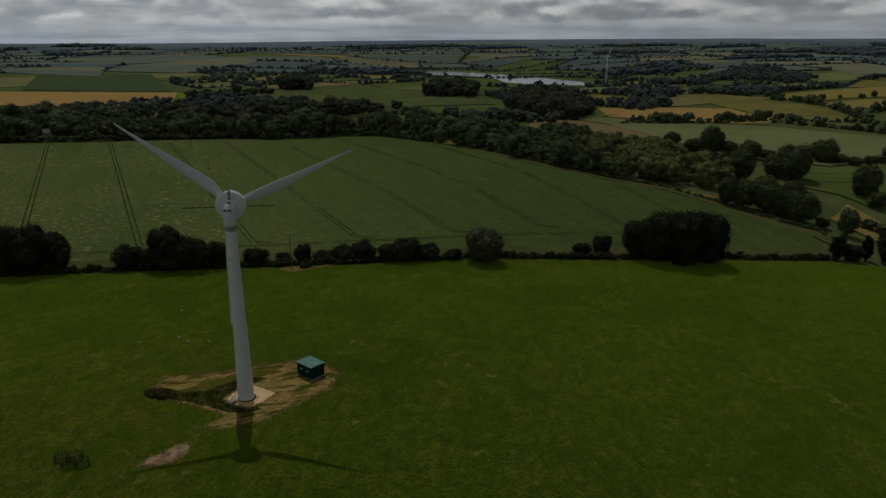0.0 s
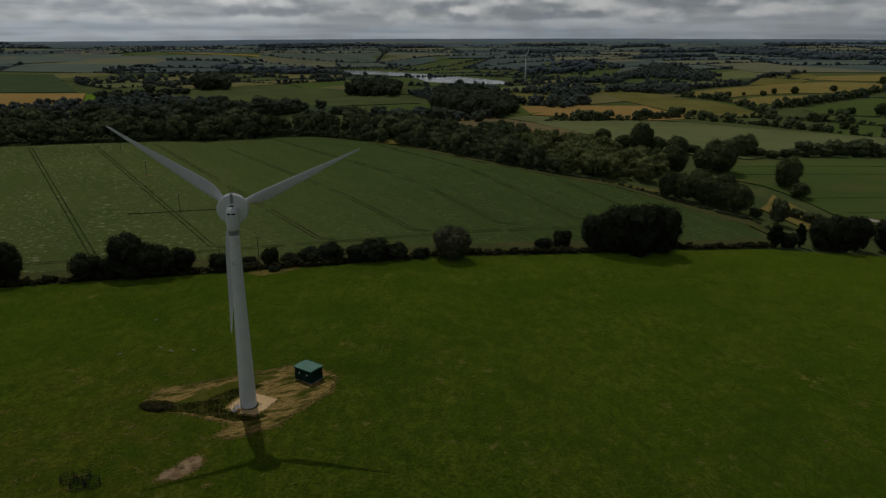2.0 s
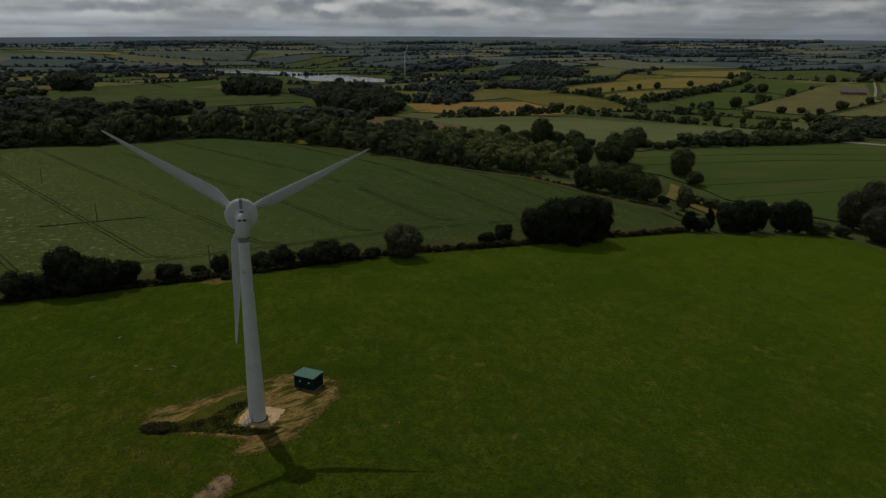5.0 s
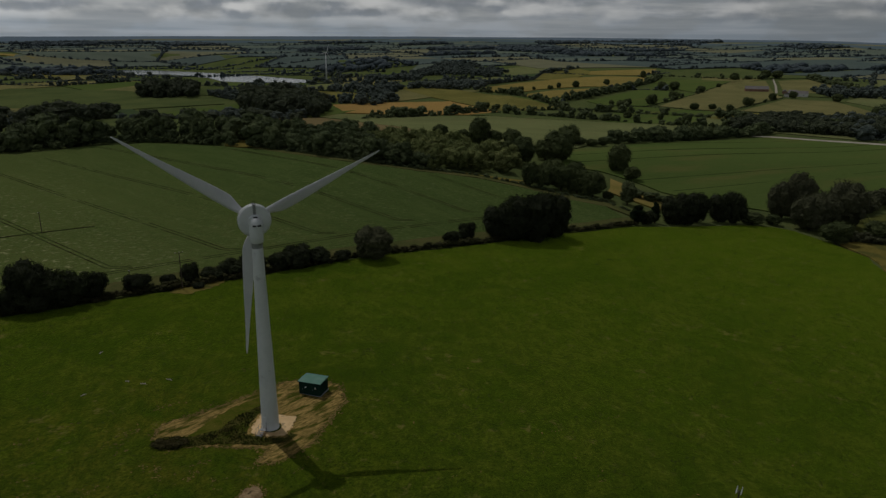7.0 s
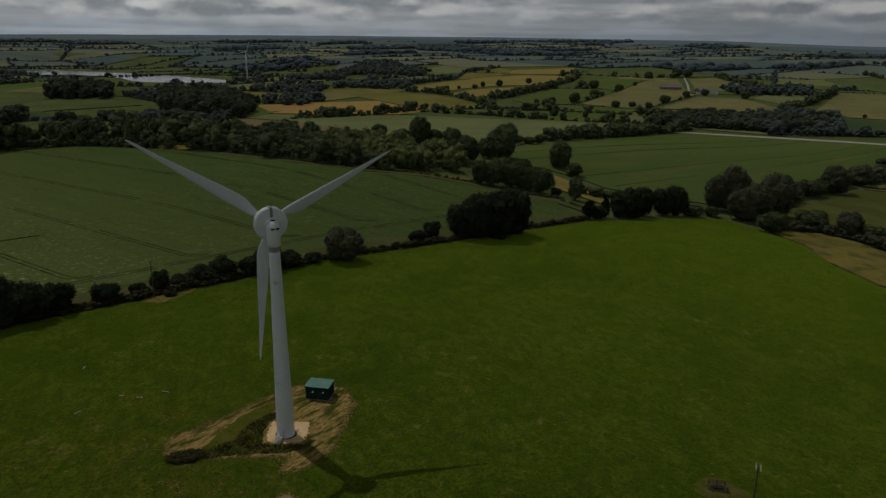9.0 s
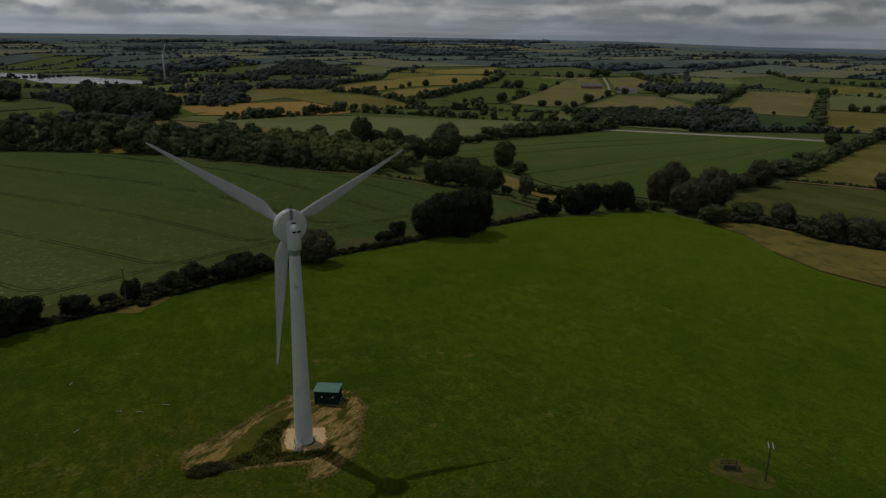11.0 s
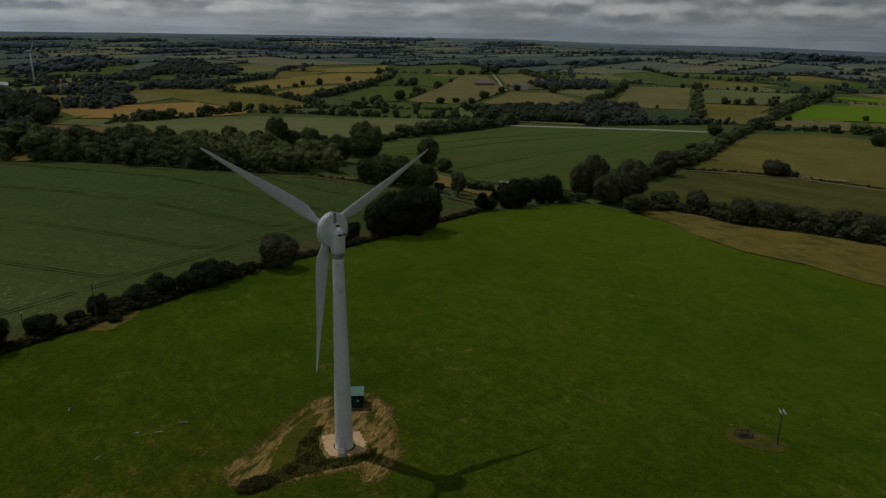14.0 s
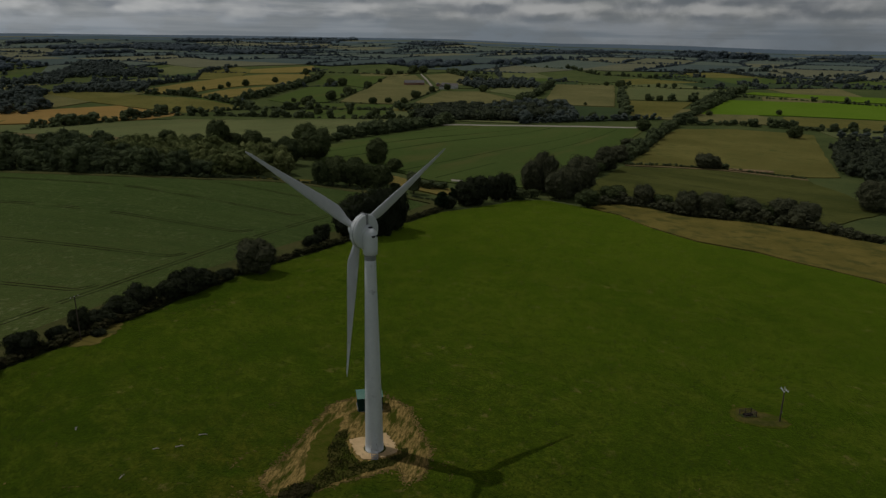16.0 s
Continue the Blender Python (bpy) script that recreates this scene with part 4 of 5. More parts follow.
def build_woods():
    rng = random.Random(23)
    wood = Heap()
    scatter(wood, [(200, 197), (223, 187), (245, 181), (275, 200), (282, 244), (291, 293), (269, 331), (218, 289), (202, 237)], 8.5, 12.0, 12.5, UNIT_POLES, rng)
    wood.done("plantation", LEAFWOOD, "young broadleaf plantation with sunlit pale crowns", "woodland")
    wood = Heap()
    scatter(wood, [(147, 293), (163, 258), (183, 217), (200, 197), (202, 237), (218, 289), (269, 331), (246, 359), (200, 349), (162, 325)], 9.5, 13.5, 13, UNIT_POLES, rng)
    wood.done("plantation", LEAFHEDGE, "older dark green block of the plantation", "woodland")
    edge = Heap()
    scatter(edge, [(145, 301), (165, 260), (185, 219), (202, 198), (206, 204), (192, 228), (172, 272), (159, 313)], 6.5, 10, 8, UNIT_POLES, rng)
    scatter(edge, [(129, 317), (147, 293), (162, 319), (200, 349), (191, 381), (150, 358)], 12, 17, 15, UNIT_TREES, rng)
    edge.done("plantation_edge", LEAFHEDGE, "dark scrub along the plantation edge", "woodland")
    back = Heap()
    scatter(back, [(-330, 396), (-105, 420), (-53, 427), (3, 431), (76, 413), (105, 386), (116, 365), (134, 336), (154, 342), (143, 362), (110, 409), (81, 441), (5, 466), (-108, 448), (-330, 430)], 9, 13, 15, UNIT_TREES, rng, 0.9)
    scatter(back, [(-420, 408), (-151, 426), (-40, 435), (96, 404), (137, 368), (139, 390), (66, 498), (-62, 540), (-206, 541), (-420, 540)], 17, 19, 16, UNIT_TREES, rng, 0.55)
    back.done("woodland", LEAFHEDGE, "belt of mature broadleaf trees behind the crop", "woodland")
    back = Heap()
    scatter(back, [(-164, 552), (85, 473), (267, 798), (138, 882), (-166, 893)], 26, 22, 17, UNIT_TREES, rng, 0.45)
    scatter(back, [(425, 960), (485, 824), (563, 913), (601, 1167), (538, 1159)], 14, 26, 26, UNIT_TREES, rng)
    scatter(back, [(371, 1274), (457, 1448), (520, 1389), (470, 1243)], 16, 26, 26, UNIT_TREES, rng)
    scatter(back, [(99, 1488), (180, 1500), (175, 1589), (108, 1585)], 18, 32, 32, UNIT_TREES, rng)
    scatter(back, [(851, 377), (1033, 403), (1092, 209), (949, 159), (903, 263)], 10, 17, 14, UNIT_TREES, rng)
    scatter(back, [(608, -157), (819, -170), (876, -228), (700, -270), (557, -177)], 10, 13, 13, UNIT_POLES, rng)
    scatter(back, [(-400, 1150), (-62, 1047), (27, 1287), (298, 1084), (164, 877), (-126, 897), (-400, 900)], 38, 24, 17, UNIT_TREES, rng, 0.6)
    scatter(back, [(-100, 1291), (27, 1315), (99, 1462), (-83, 1494)], 30, 24, 18, UNIT_TREES, rng, 0.6)
    scatter(back, [(282, 817), (414, 857), (414, 739), (309, 723), (190, 858)], 30, 24, 18, UNIT_TREES, rng, 0.6)
    ridge = [(-50 + r * math.sin(radians(az)), -100 + r * math.cos(radians(az))) for r, az in ((3230, 85.5), (3230, 91.5), (3420, 91.5), (3420, 85.5))]
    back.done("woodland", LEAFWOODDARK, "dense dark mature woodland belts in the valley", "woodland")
    hill = Heap()
    scatter(hill, ridge, 26, 40, 26, UNIT_FAR, rng)
    hill.done("woodland", LEAFHAZEHILL, "dark wood along a distant hilltop", "woodland", True)


build_woods()


def build_far_country():
    """Small hedged fields out to the horizon, in two sizes."""
    rng = random.Random(31)
    named = list(FIELDS)
    near_zone = [(-420, -300), (-420, 560), (218, 825), (387, 735), (555, 770), (841, 563), (869, 364), (928, 66), (937, -239)]
    zones = ((185, 135, 24, 620, 2250, (MEADOW, MEADOWPALE, DARKFIELD, OLIVE, CEREAL, MEADOWPALE, MEADOW, DRYHILL, DARKFIELD, DRYHILL), 6.5, 6.5, 4, 0.40, 13, UNIT_FAR, 0.7),
             # Outer palette: grass and crop colours hold painted haze.
             (300, 190, -14, 2250, 4930, (HAZEGRASS, HAZECROP, HAZEGRASS, HAZECROP, HAZEGRASS, HAZEGRASS, HAZECROP, PALE, HAZECROP, PALE), 8.0, 10, 5, 0.30, 12, UNIT_BLOBS, 1.6))
    for cw, ch, turn, r0, r1, palette, step, w, h, trees, tall, units, lift in zones:
        c, s = math.cos(radians(turn)), math.sin(radians(turn))
        jit = {}

        def corner(i, j):
            if (i, j) not in jit:
                x, y = (i + rng.uniform(-0.3, 0.3)) * cw, (j + rng.uniform(-0.3, 0.3)) * ch
                jit[i, j] = (x * c - y * s, x * s + y * c)
            return jit[i, j]

        heap, lines = Heap(), set()
        m = int(5200 / ch)
        for i in range(-int(5200 / cw), int(5200 / cw)):
            for j in range(-m, m):
                x, y = (i + 0.5) * cw, (j + 0.5) * ch
                x, y = x * c - y * s, x * s + y * c
                r, az = math.hypot(x + 50, y + 100), math.degrees(math.atan2(x + 50, y + 100))
                if not (r0 <= r < r1 and -22 < az < 104) or inside(x, y, near_zone):
                    continue
                poly = [corner(i, j), corner(i + 1, j), corner(i + 1, j + 1), corner(i, j + 1)]
                if any(inside(x, y, p) for p in named):
                    continue
                wet = math.hypot(x - 860, (y - 2190) * 0.55) < 340
                if rng.random() < (0.10 if r < 2250 else 0.09) and not wet:
                    scatter(heap, poly, 16 if r < 2250 else 26, 18 if r < 2250 else 30, 15, units, rng, 0.85)
                elif not wet:
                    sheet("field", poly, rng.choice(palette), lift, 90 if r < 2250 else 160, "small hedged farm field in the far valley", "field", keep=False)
                for a, b in (((i, j), (i + 1, j)), ((i, j), (i, j + 1)), ((i + 1, j), (i + 1, j + 1)), ((i, j + 1), (i + 1, j + 1))):
                    lines.add((a, b))
        for a, b in sorted(lines):
            if rng.random() < (0.12 if r0 < 1000 else 0.3):
                continue
            pa, pb = corner(*a), corner(*b)
            mid = ((pa[0] + pb[0]) / 2, (pa[1] + pb[1]) / 2)
            if any(inside(*q, p) for p in named for q in (pa, mid, pb)):
                continue
            if math.hypot(*mid) > 4400:
                continue
            hedge(heap, [pa, pb], step * rng.uniform(0.8, 1.3), w, h, units, rng, trees * rng.uniform(0.2, 1.6), tall, 0.08, w * 0.3)
        heap.done("far_hedgerows", LEAFHAZE if r0 < 1000 else LEAFHAZEHILL, "dark hedgerows and copses of the distant farmland", "hedge", r0 > 1000)


build_far_country()

# ---- single trees ----
HEDGE = "bushes of the field hedge"
plant("darktree", -70, 102, 12.9, 15.9, "dark broad hedge tree beside the crop", HEDGE)
plant("darktree", -64, 101, 13.6, 16.1, "dark broad hedge tree beside the crop", HEDGE)
plant("darktree", -57, 102, 9.9, 13.2, "dark broad hedge tree beside the crop", HEDGE)
plant("darktree", -23, 98, 12.4, 14.6, "dark broad hedge tree beside the crop", HEDGE)
for x, y, w, h in ((-35, 100, 10.1, 7.5), (-28, 98, 8.8, 7), (-22, 97, 11.9, 8.6), (-15, 96, 11.8, 10.9), (-7, 97, 8.3, 8.6), (5, 97, 7.9, 5.7), (14, 96, 5.2, 4.1), (21, 96, 5.6, 6.5), (28, 96, 7.2, 3.7), (35, 96, 8.4, 5.3), (42, 96, 9.2, 6.6), (51, 94, 8.4, 6.2), (57, 93, 10.4, 7.8), (65, 93, 8.5, 5.4), (74, 92, 6.9, 3.4), (134, 92, 7.9, 7.2), (125, 91, 6.8, 4.7)):
    plant("darkbush", x, y, w, h, "rounded dark hawthorn bush in the hedge", HEDGE, "bush")
plant("bigdark", 84.5, 87.5, 13.6, 12, "round hedgerow tree standing alone in the hedge", HEDGE)
for x, y, w, h in ((147, 87.5, 12.6, 15), (151.5, 82, 15, 19.6), (161, 78.5, 17.6, 21.8), (172, 77.5, 13.8, 20.4), (161, 92, 15, 16), (173, 89, 17, 17.5)):
    plant("darktree", x, y, w, h, "tall dense dark tree of a hedge clump", "clump of tall dark trees")
plant("conifer", 237, 81, 9.8, 12.5, "dark pointed conifer at the hedge end", "hedge-end conifers", "conifer")
plant("conifer", 251, 80, 6.6, 13, "dark pointed conifer at the hedge end", "hedge-end conifers", "conifer")
plant("darkbush", 244, 80, 8.2, 6.7, "rounded dark hawthorn bush in the hedge", HEDGE, "bush")
plant("pale", 275, 114, 9.2, 13.6, "pale silvery-leaved tree beside the verge")
for x, y, w, h in ((240, 156, 11.1, 14.1), (246, 152, 12.4, 14.2), (255, 146, 15.1, 14.9), (261, 139, 14.5, 14.9), (265, 131, 14.5, 14.9), (269, 163, 14.5, 14.2), (280, 156, 14, 13.7), (270, 124, 6.6, 4.8)):
    plant("tree", x, y, w, h, "leafy tree of a field-corner clump", "field-corner clump")
for x, y, w, h in ((289, 210, 18.4, 17.4), (334, 217, 23.7, 21.1), (326, 222, 15.8, 13.9), (278, 217, 13.2, 13.6)):
    plant("big", x, y, w, h, "broad leafy tree at the plantation corner", "plantation-corner trees")
plant("big", 350, 176, 16.1, 18.7, "tall slender-topped tree above a hedge")
plant("tree", 339, 157, 11.7, 8.8, "leafy tree above a hedge")
ROW = "trees along the valley hedge"
for key, x, y, w, h in (("darktree", 260, 76, 12.7, 14.9), ("darktree", 266, 72, 14, 17), ("darktree", 279, 73, 12, 16.2), ("darktree", 294, 69, 13.6, 16), ("darktree", 301, 65, 13.8, 17.6), ("tree", 311, 59, 14, 6.2), ("tree", 324, 54, 8.9, 5.6), ("bigdark", 345, 59, 15.7, 21.3), ("bigdark", 352, 53, 18.7, 26.7), ("bigdark", 332, 38, 19.1, 19), ("bigdark", 342, 35, 17.4, 20.1), ("bigdark", 358, 30, 20.1, 25.8), ("tree", 314, 17, 14.9, 11.3), ("tree", 346, 7, 16.7, 11.2), ("bigdark", 347, -12, 14.5, 13.4), ("tree", 346, -24, 12.3, 8.9), ("bigdark", 335, -39, 16.1, 14.4), ("bigdark", 339, -51, 17.6, 14.5)):
    plant(key, x, y, w, h, "leafy tree in the hedge along the valley side", ROW)
for key, x, y, w, h in (("tree", 347, -60, 13, 12.6), ("bigdark", 351, -71, 18.8, 11.9), ("tree", 353, -82, 12.4, 9), ("bigdark", 357, -93, 17.6, 13.6), ("bigdark", 351, -104, 18.9, 13.5), ("bigdark", 489, 34, 21.1, 19.8), ("tree", 462, 39, 15.8, 10)):
    plant(key, x, y, w, h, "leafy tree in the overgrown hedge beyond rough grass", ROW)
plant("bigdark", 571, -42, 20, 13.6, "broad spreading oak alone in a meadow")
plant("bigdark", 578, -49, 14.5, 11.5, "broad spreading oak alone in a meadow")
plant("bigdark", 426, -153, 24.3, 21.5, "large broad tree at the meadow corner")
plant("big", 890, 47, 20, 16, "tall tree where hedges meet")
plant("big", 895, -139, 20, 17, "tall tree where hedges meet")
for x, y, w, h in ((342, 359, 12.7, 12.1), (343, 310, 18.3, 21.7), (339, 327, 14, 10.6), (353, 303, 13.8, 12.3), (365, 294, 16.5, 13.2), (381, 295, 12.2, 6.8), (416, 278, 19.1, 16.7), (429, 277, 14.5, 6), (446, 264, 9.8, 7.1), (434, 265, 11.6, 6)):
    plant("big", x, y, w, h, "broad tree on the meadow edge", "meadow-edge trees")
for x, y, h in ((792, 777, 11), (797, 755, 9), (1063, 957, 11), (1110, 963, 8), (1148, 949, 10), (1195, 966, 12), (1236, 951, 15), (1341, 945, 14), (968, 626, 15), (1022, 653, 12), (1001, 672, 9), (863, 538, 11), (885, 494, 10), (871, 442, 14), (1333, 789, 18), (1341, 763, 20), (1333, 695, 15), (1482, 739, 10), (1062, 631, 19), (1174, 658, 16), (1048, 537, 12), (1074, 519, 10), (1071, 486, 12), (1179, 511, 15), (1300, 526, 14), (1367, 518, 14), (1353, 430, 16), (1497, 462, 9), (1169, 257, 11), (1590, 1017, 19), (1718, 829, 19), (1828, 803, 23), (1853, 783, 22), (1190, 182, 6), (1193, 265, 9), (1172, 299, 15), (1320, 87, 14), (1321, 65, 12), (1349, 8, 11), (1642, 217, 11), (1593, 178, 18), (1652, 99, 10), (1657, 63, 11), (1118, -30, 8), (992, 133, 12), (999, 115, 6), (1171, -135, 9)):
    plant("big" if (x + y) % 3 else "tree", x, y, h * (0.95 + 0.1 * (x % 5)), h, "rounded tree standing alone in a field", "scattered field trees")

# ---- wind turbine ----


def box(bm, cx, cy, cz, sx, sy, sz, turn=0.0, bevel=0.0):
    r = bmesh.ops.create_cube(bm, size=1.0, matrix=Matrix.Translation((cx, cy, cz)) @ Matrix.Rotation(turn, 4, "Z") @ Matrix.Diagonal((sx, sy, sz, 1)))
    if bevel:
        edges = list({e for v in r["verts"] for e in v.link_edges})
        bmesh.ops.bevel(bm, geom=edges, offset=bevel, segments=2, affect="EDGES")


def rod(bm, a, b, r, n=8, r2=None):
    a, b = Vector(a), Vector(b)
    m = Matrix.Translation((a + b) / 2) @ (b - a).to_track_quat("Z", "Y").to_matrix().to_4x4()
    bmesh.ops.create_cone(bm, cap_ends=True, segments=n, radius1=r, radius2=r if r2 is None else r2, depth=(b - a).length, matrix=m)


def lathe(bm, profile, n=48, m=Matrix()):
    rings = []
    for r, z in profile:
        rings.append([bm.verts.new(m @ Vector((r * math.cos(k * math.tau / n), r * math.sin(k * math.tau / n), z))) for k in range(n)])
    for a, b in zip(rings, rings[1:]):
        for k in range(n):
            bm.faces.new((a[k], a[(k + 1) % n], b[(k + 1) % n], b[k]))
    bm.faces.new(rings[0][::-1])
    bm.faces.new(rings[-1])


def blade_bm(length, root):
    """A twisted, tapered blade along +Z with a round root; chord along X, thickness along Y."""
    bm = bmesh.new()
    rings, n = [], 20
    for i in range(30):
        u = i / 29
        z = root + (length - root) * u
        k = smooth(0.02, 0.2, u)
        chord = 0.95 * (1 - k) + k * (2.35 * (1 - smooth(0.18, 1.0, u) * 0.55) - 0.85 * max(0, u - 0.2))
        if u > 0.95:
            chord *= 1 - 0.6 * ((u - 0.95) / 0.05) ** 2
        thick = 0.95 * (1 - k) + k * chord * (0.30 - 0.16 * u)
        twist = radians(16 * (1 - u) ** 2 + 2)
        ring = []
        for j in range(n):
            a = j * math.tau / n
            cx, cy = math.cos(a), math.sin(a)
            taper = 1 - k * 0.45 * (cx + 1) / 2
            px = chord * (0.5 * cx + k * 0.2)
            py = thick * 0.5 * cy * taper
            ring.append(bm.verts.new((px * math.cos(twist) - py * math.sin(twist), px * math.sin(twist) + py * math.cos(twist) + 0.35 * u * u, z)))
        rings.append(ring)
    for a, b in zip(rings, rings[1:]):
        for k in range(n):
            bm.faces.new((a[k], a[(k + 1) % n], b[(k + 1) % n], b[k]))
    bm.faces.new(rings[0][::-1])
    bm.faces.new(rings[-1])
    return bm


YAW, SPIN, AXIS_Z = radians(-16), 66.0, 41.75


def build_turbine():
    t = tagged(new("wind_turbine"), "pale grey three-bladed wind turbine on a tapered tower", "wind turbine")
    bm = bmesh.new()
    prof = [(1.82, 0.0), (1.82, 0.22), (1.70, 0.24)]
    for i in range(1, 20):
        z = 38.0 * i / 20
        prof.append((1.70 - (1.70 - 0.95) * (z / 38) ** 1.05, z))
    prof += [(0.95, 38.0)]
    lathe(bm, prof, 64)
    tower = part("tower", bm, PAINT, t, smooth_faces=False)
    for p in tower.data.polygons:
        p.use_smooth = len(p.vertices) == 4
    for z, r in ((12.6, 1.466), (25.3, 1.211)):
        bm = bmesh.new()
        lathe(bm, [(r - 0.05, z - 0.06), (r + 0.012, z - 0.05), (r + 0.012, z + 0.05), (r - 0.05, z + 0.06)], 64)
        part("weld_seam", bm, PAINT, tower)
    bm = bmesh.new()
    lathe(bm, [(0.93, 36.9), (0.985, 36.95), (0.995, 37.9), (0.93, 37.98)], 48)
    part("yaw_collar", bm, GREY, tower, "stained grey yaw collar")
    bm = bmesh.new()
    lathe(bm, [(1.82, 0.0), (2.08, 0.0), (2.08, 0.2), (1.82, 0.24)], 64)
    part("base_flange", bm, BANK, tower, "dark bolted base flange")
    a = radians(208)
    face = Matrix.Rotation(a, 4, "Z")
    bm = bmesh.new()
    box(bm, 1.64, 0, 2.15, 0.18, 0.95, 2.15, 0, 0.04)
    bmesh.ops.transform(bm, matrix=face, verts=bm.verts)
    door = part("door", bm, PAINT, tower, "painted steel access door")
    bm = bmesh.new()
    box(bm, 1.74, 0.34, 2.1, 0.08, 0.05, 0.16)
    bmesh.ops.transform(bm, matrix=face, verts=bm.verts)
    part("door_handle", bm, BLACK, door)
    bm = bmesh.new()
    box(bm, 2.45, 0, 0.98, 1.0, 1.25, 0.06)
    for i in range(4):
        box(bm, 3.15 + 0.27 * i, 0, 0.78 - 0.21 * i, 0.27, 1.15, 0.045)
    for side in (-0.58, 0.58):
        rod(bm, (2.95, side, 0.98), (4.1, side, 0.0), 0.045)
        for x, z in ((2.1, 0.98), (2.95, 0.98)):
            rod(bm, (x, side, 0.0), (x, side, z + 1.05), 0.035)
        rod(bm, (4.0, side, 0.1), (4.0, side, 1.1), 0.035)
        rod(bm, (2.1, side, 2.03), (2.95, side, 2.03), 0.03)
        rod(bm, (2.95, side, 2.03), (4.0, side, 1.1), 0.03)
    bmesh.ops.transform(bm, matrix=face, verts=bm.verts)
    part("access_steps", bm, GREY, t, "galvanised access steps with handrails")

    head = Matrix.Rotation(YAW, 4, "Z")
    bm = bmesh.new()
    prof = [(1.10, 37.95), (1.20, 38.05), (1.24, 39.2), (1.24, 41.15)]
    for i in range(1, 9):
        b = i / 9 * math.pi / 2
        prof.append((1.24 * math.cos(b), 41.15 + 1.5 * math.sin(b)))
    lathe(bm, prof, 40)
    # fuller behind, flat towards the generator
    for v in bm.verts:
        if v.co.y < 0:
            v.co.y *= 1.12
    rod(bm, (0, 0.2, AXIS_Z - 0.2), (0, 1.0, AXIS_Z - 0.05), 1.15, 32, 1.5)
    bmesh.ops.transform(bm, matrix=head, verts=bm.verts)
    nacelle = part("nacelle", bm, PAINT, t, smooth_faces=True)
    for x, w in ((-0.42, 0.60), (0.40, 0.66)):
        bm = bmesh.new()
        box(bm, x, -1.22, 41.3, w, 0.36, 0.30, 0, 0.02)
        bmesh.ops.transform(bm, matrix=head, verts=bm.verts)
        part("vent", bm, BLACK, nacelle, "dark rear vent opening")
    bm = bmesh.new()
    box(bm, 0, -0.05, 42.62, 0.7, 0.9, 0.18, 0, 0.05)
    bmesh.ops.transform(bm, matrix=head, verts=bm.verts)
    part("hatch", bm, BLACK, nacelle, "black roof hatch")
    bm = bmesh.new()
    for x in (-0.22, 0.22):
        rod(bm, (x, 0.72, 43.6), (x, 0.72, 45.45), 0.035)
    rod(bm, (-0.22, 0.72, 45.42), (0.22, 0.72, 45.42), 0.035)
    rod(bm, (-0.22, 0.72, 45.0), (0.22, 0.72, 45.0), 0.03)
    bmesh.ops.transform(bm, matrix=head, verts=bm.verts)
    part("sensor_mast", bm, BLACK, nacelle, "thin dark wind sensor mast")

    axle = head @ Matrix.Translation((0, 0, AXIS_Z)) @ Matrix.Rotation(radians(-89), 4, "X")
    bm = bmesh.new()
    lathe(bm, [(0.8, 0.55), (2.55, 0.58), (2.86, 0.66), (2.98, 0.82), (2.98, 1.72), (2.90, 1.86), (2.70, 1.92), (0.9, 1.95)], 72, axle)
    gen = part("generator_ring", bm, PAINT, t, "pale grey ring-shaped direct-drive generator")
    for p in gen.data.polygons:
        p.use_smooth = len(p.vertices) == 4
    bm = bmesh.new()
    lathe(bm, [(2.99, 0.98), (3.02, 1.0), (3.02, 1.08), (2.99, 1.10)], 72, axle)
    part("ring_seam", bm, GREY, gen)
    bm = bmesh.new()
    box(bm, 0, 0.53, 43.75, 0.52, 0.12, 1.9)
    box(bm, 0, 1.2, 44.78, 0.55, 1.5, 0.10)
    bmesh.ops.transform(bm, matrix=head, verts=bm.verts)
    part("cable_duct", bm, GREY, gen, "dark grey duct over the generator ring")

    bm = bmesh.new()
    lathe(bm, [(1.2, 1.9), (1.45, 2.1), (1.5, 2.9), (1.35, 3.6), (1.0, 4.1), (0.45, 4.4), (0.1, 4.45)], 40, axle)
    hub = part("hub", bm, PAINT, t, smooth_faces=True)
    for i in range(3):
        bm = blade_bm(27.0, 0.9)
        m = axle @ Matrix.Translation((0, 0, 2.85)) @ Matrix.Rotation(radians(90), 4, "X") @ Matrix.Rotation(radians(SPIN + 120 * i), 4, "Y")
        bmesh.ops.transform(bm, matrix=m, verts=bm.verts)
        bmesh.ops.recalc_face_normals(bm, faces=bm.faces[:])
        part("blade", bm, BLADE, t, smooth_faces=True)
    return t


build_turbine()


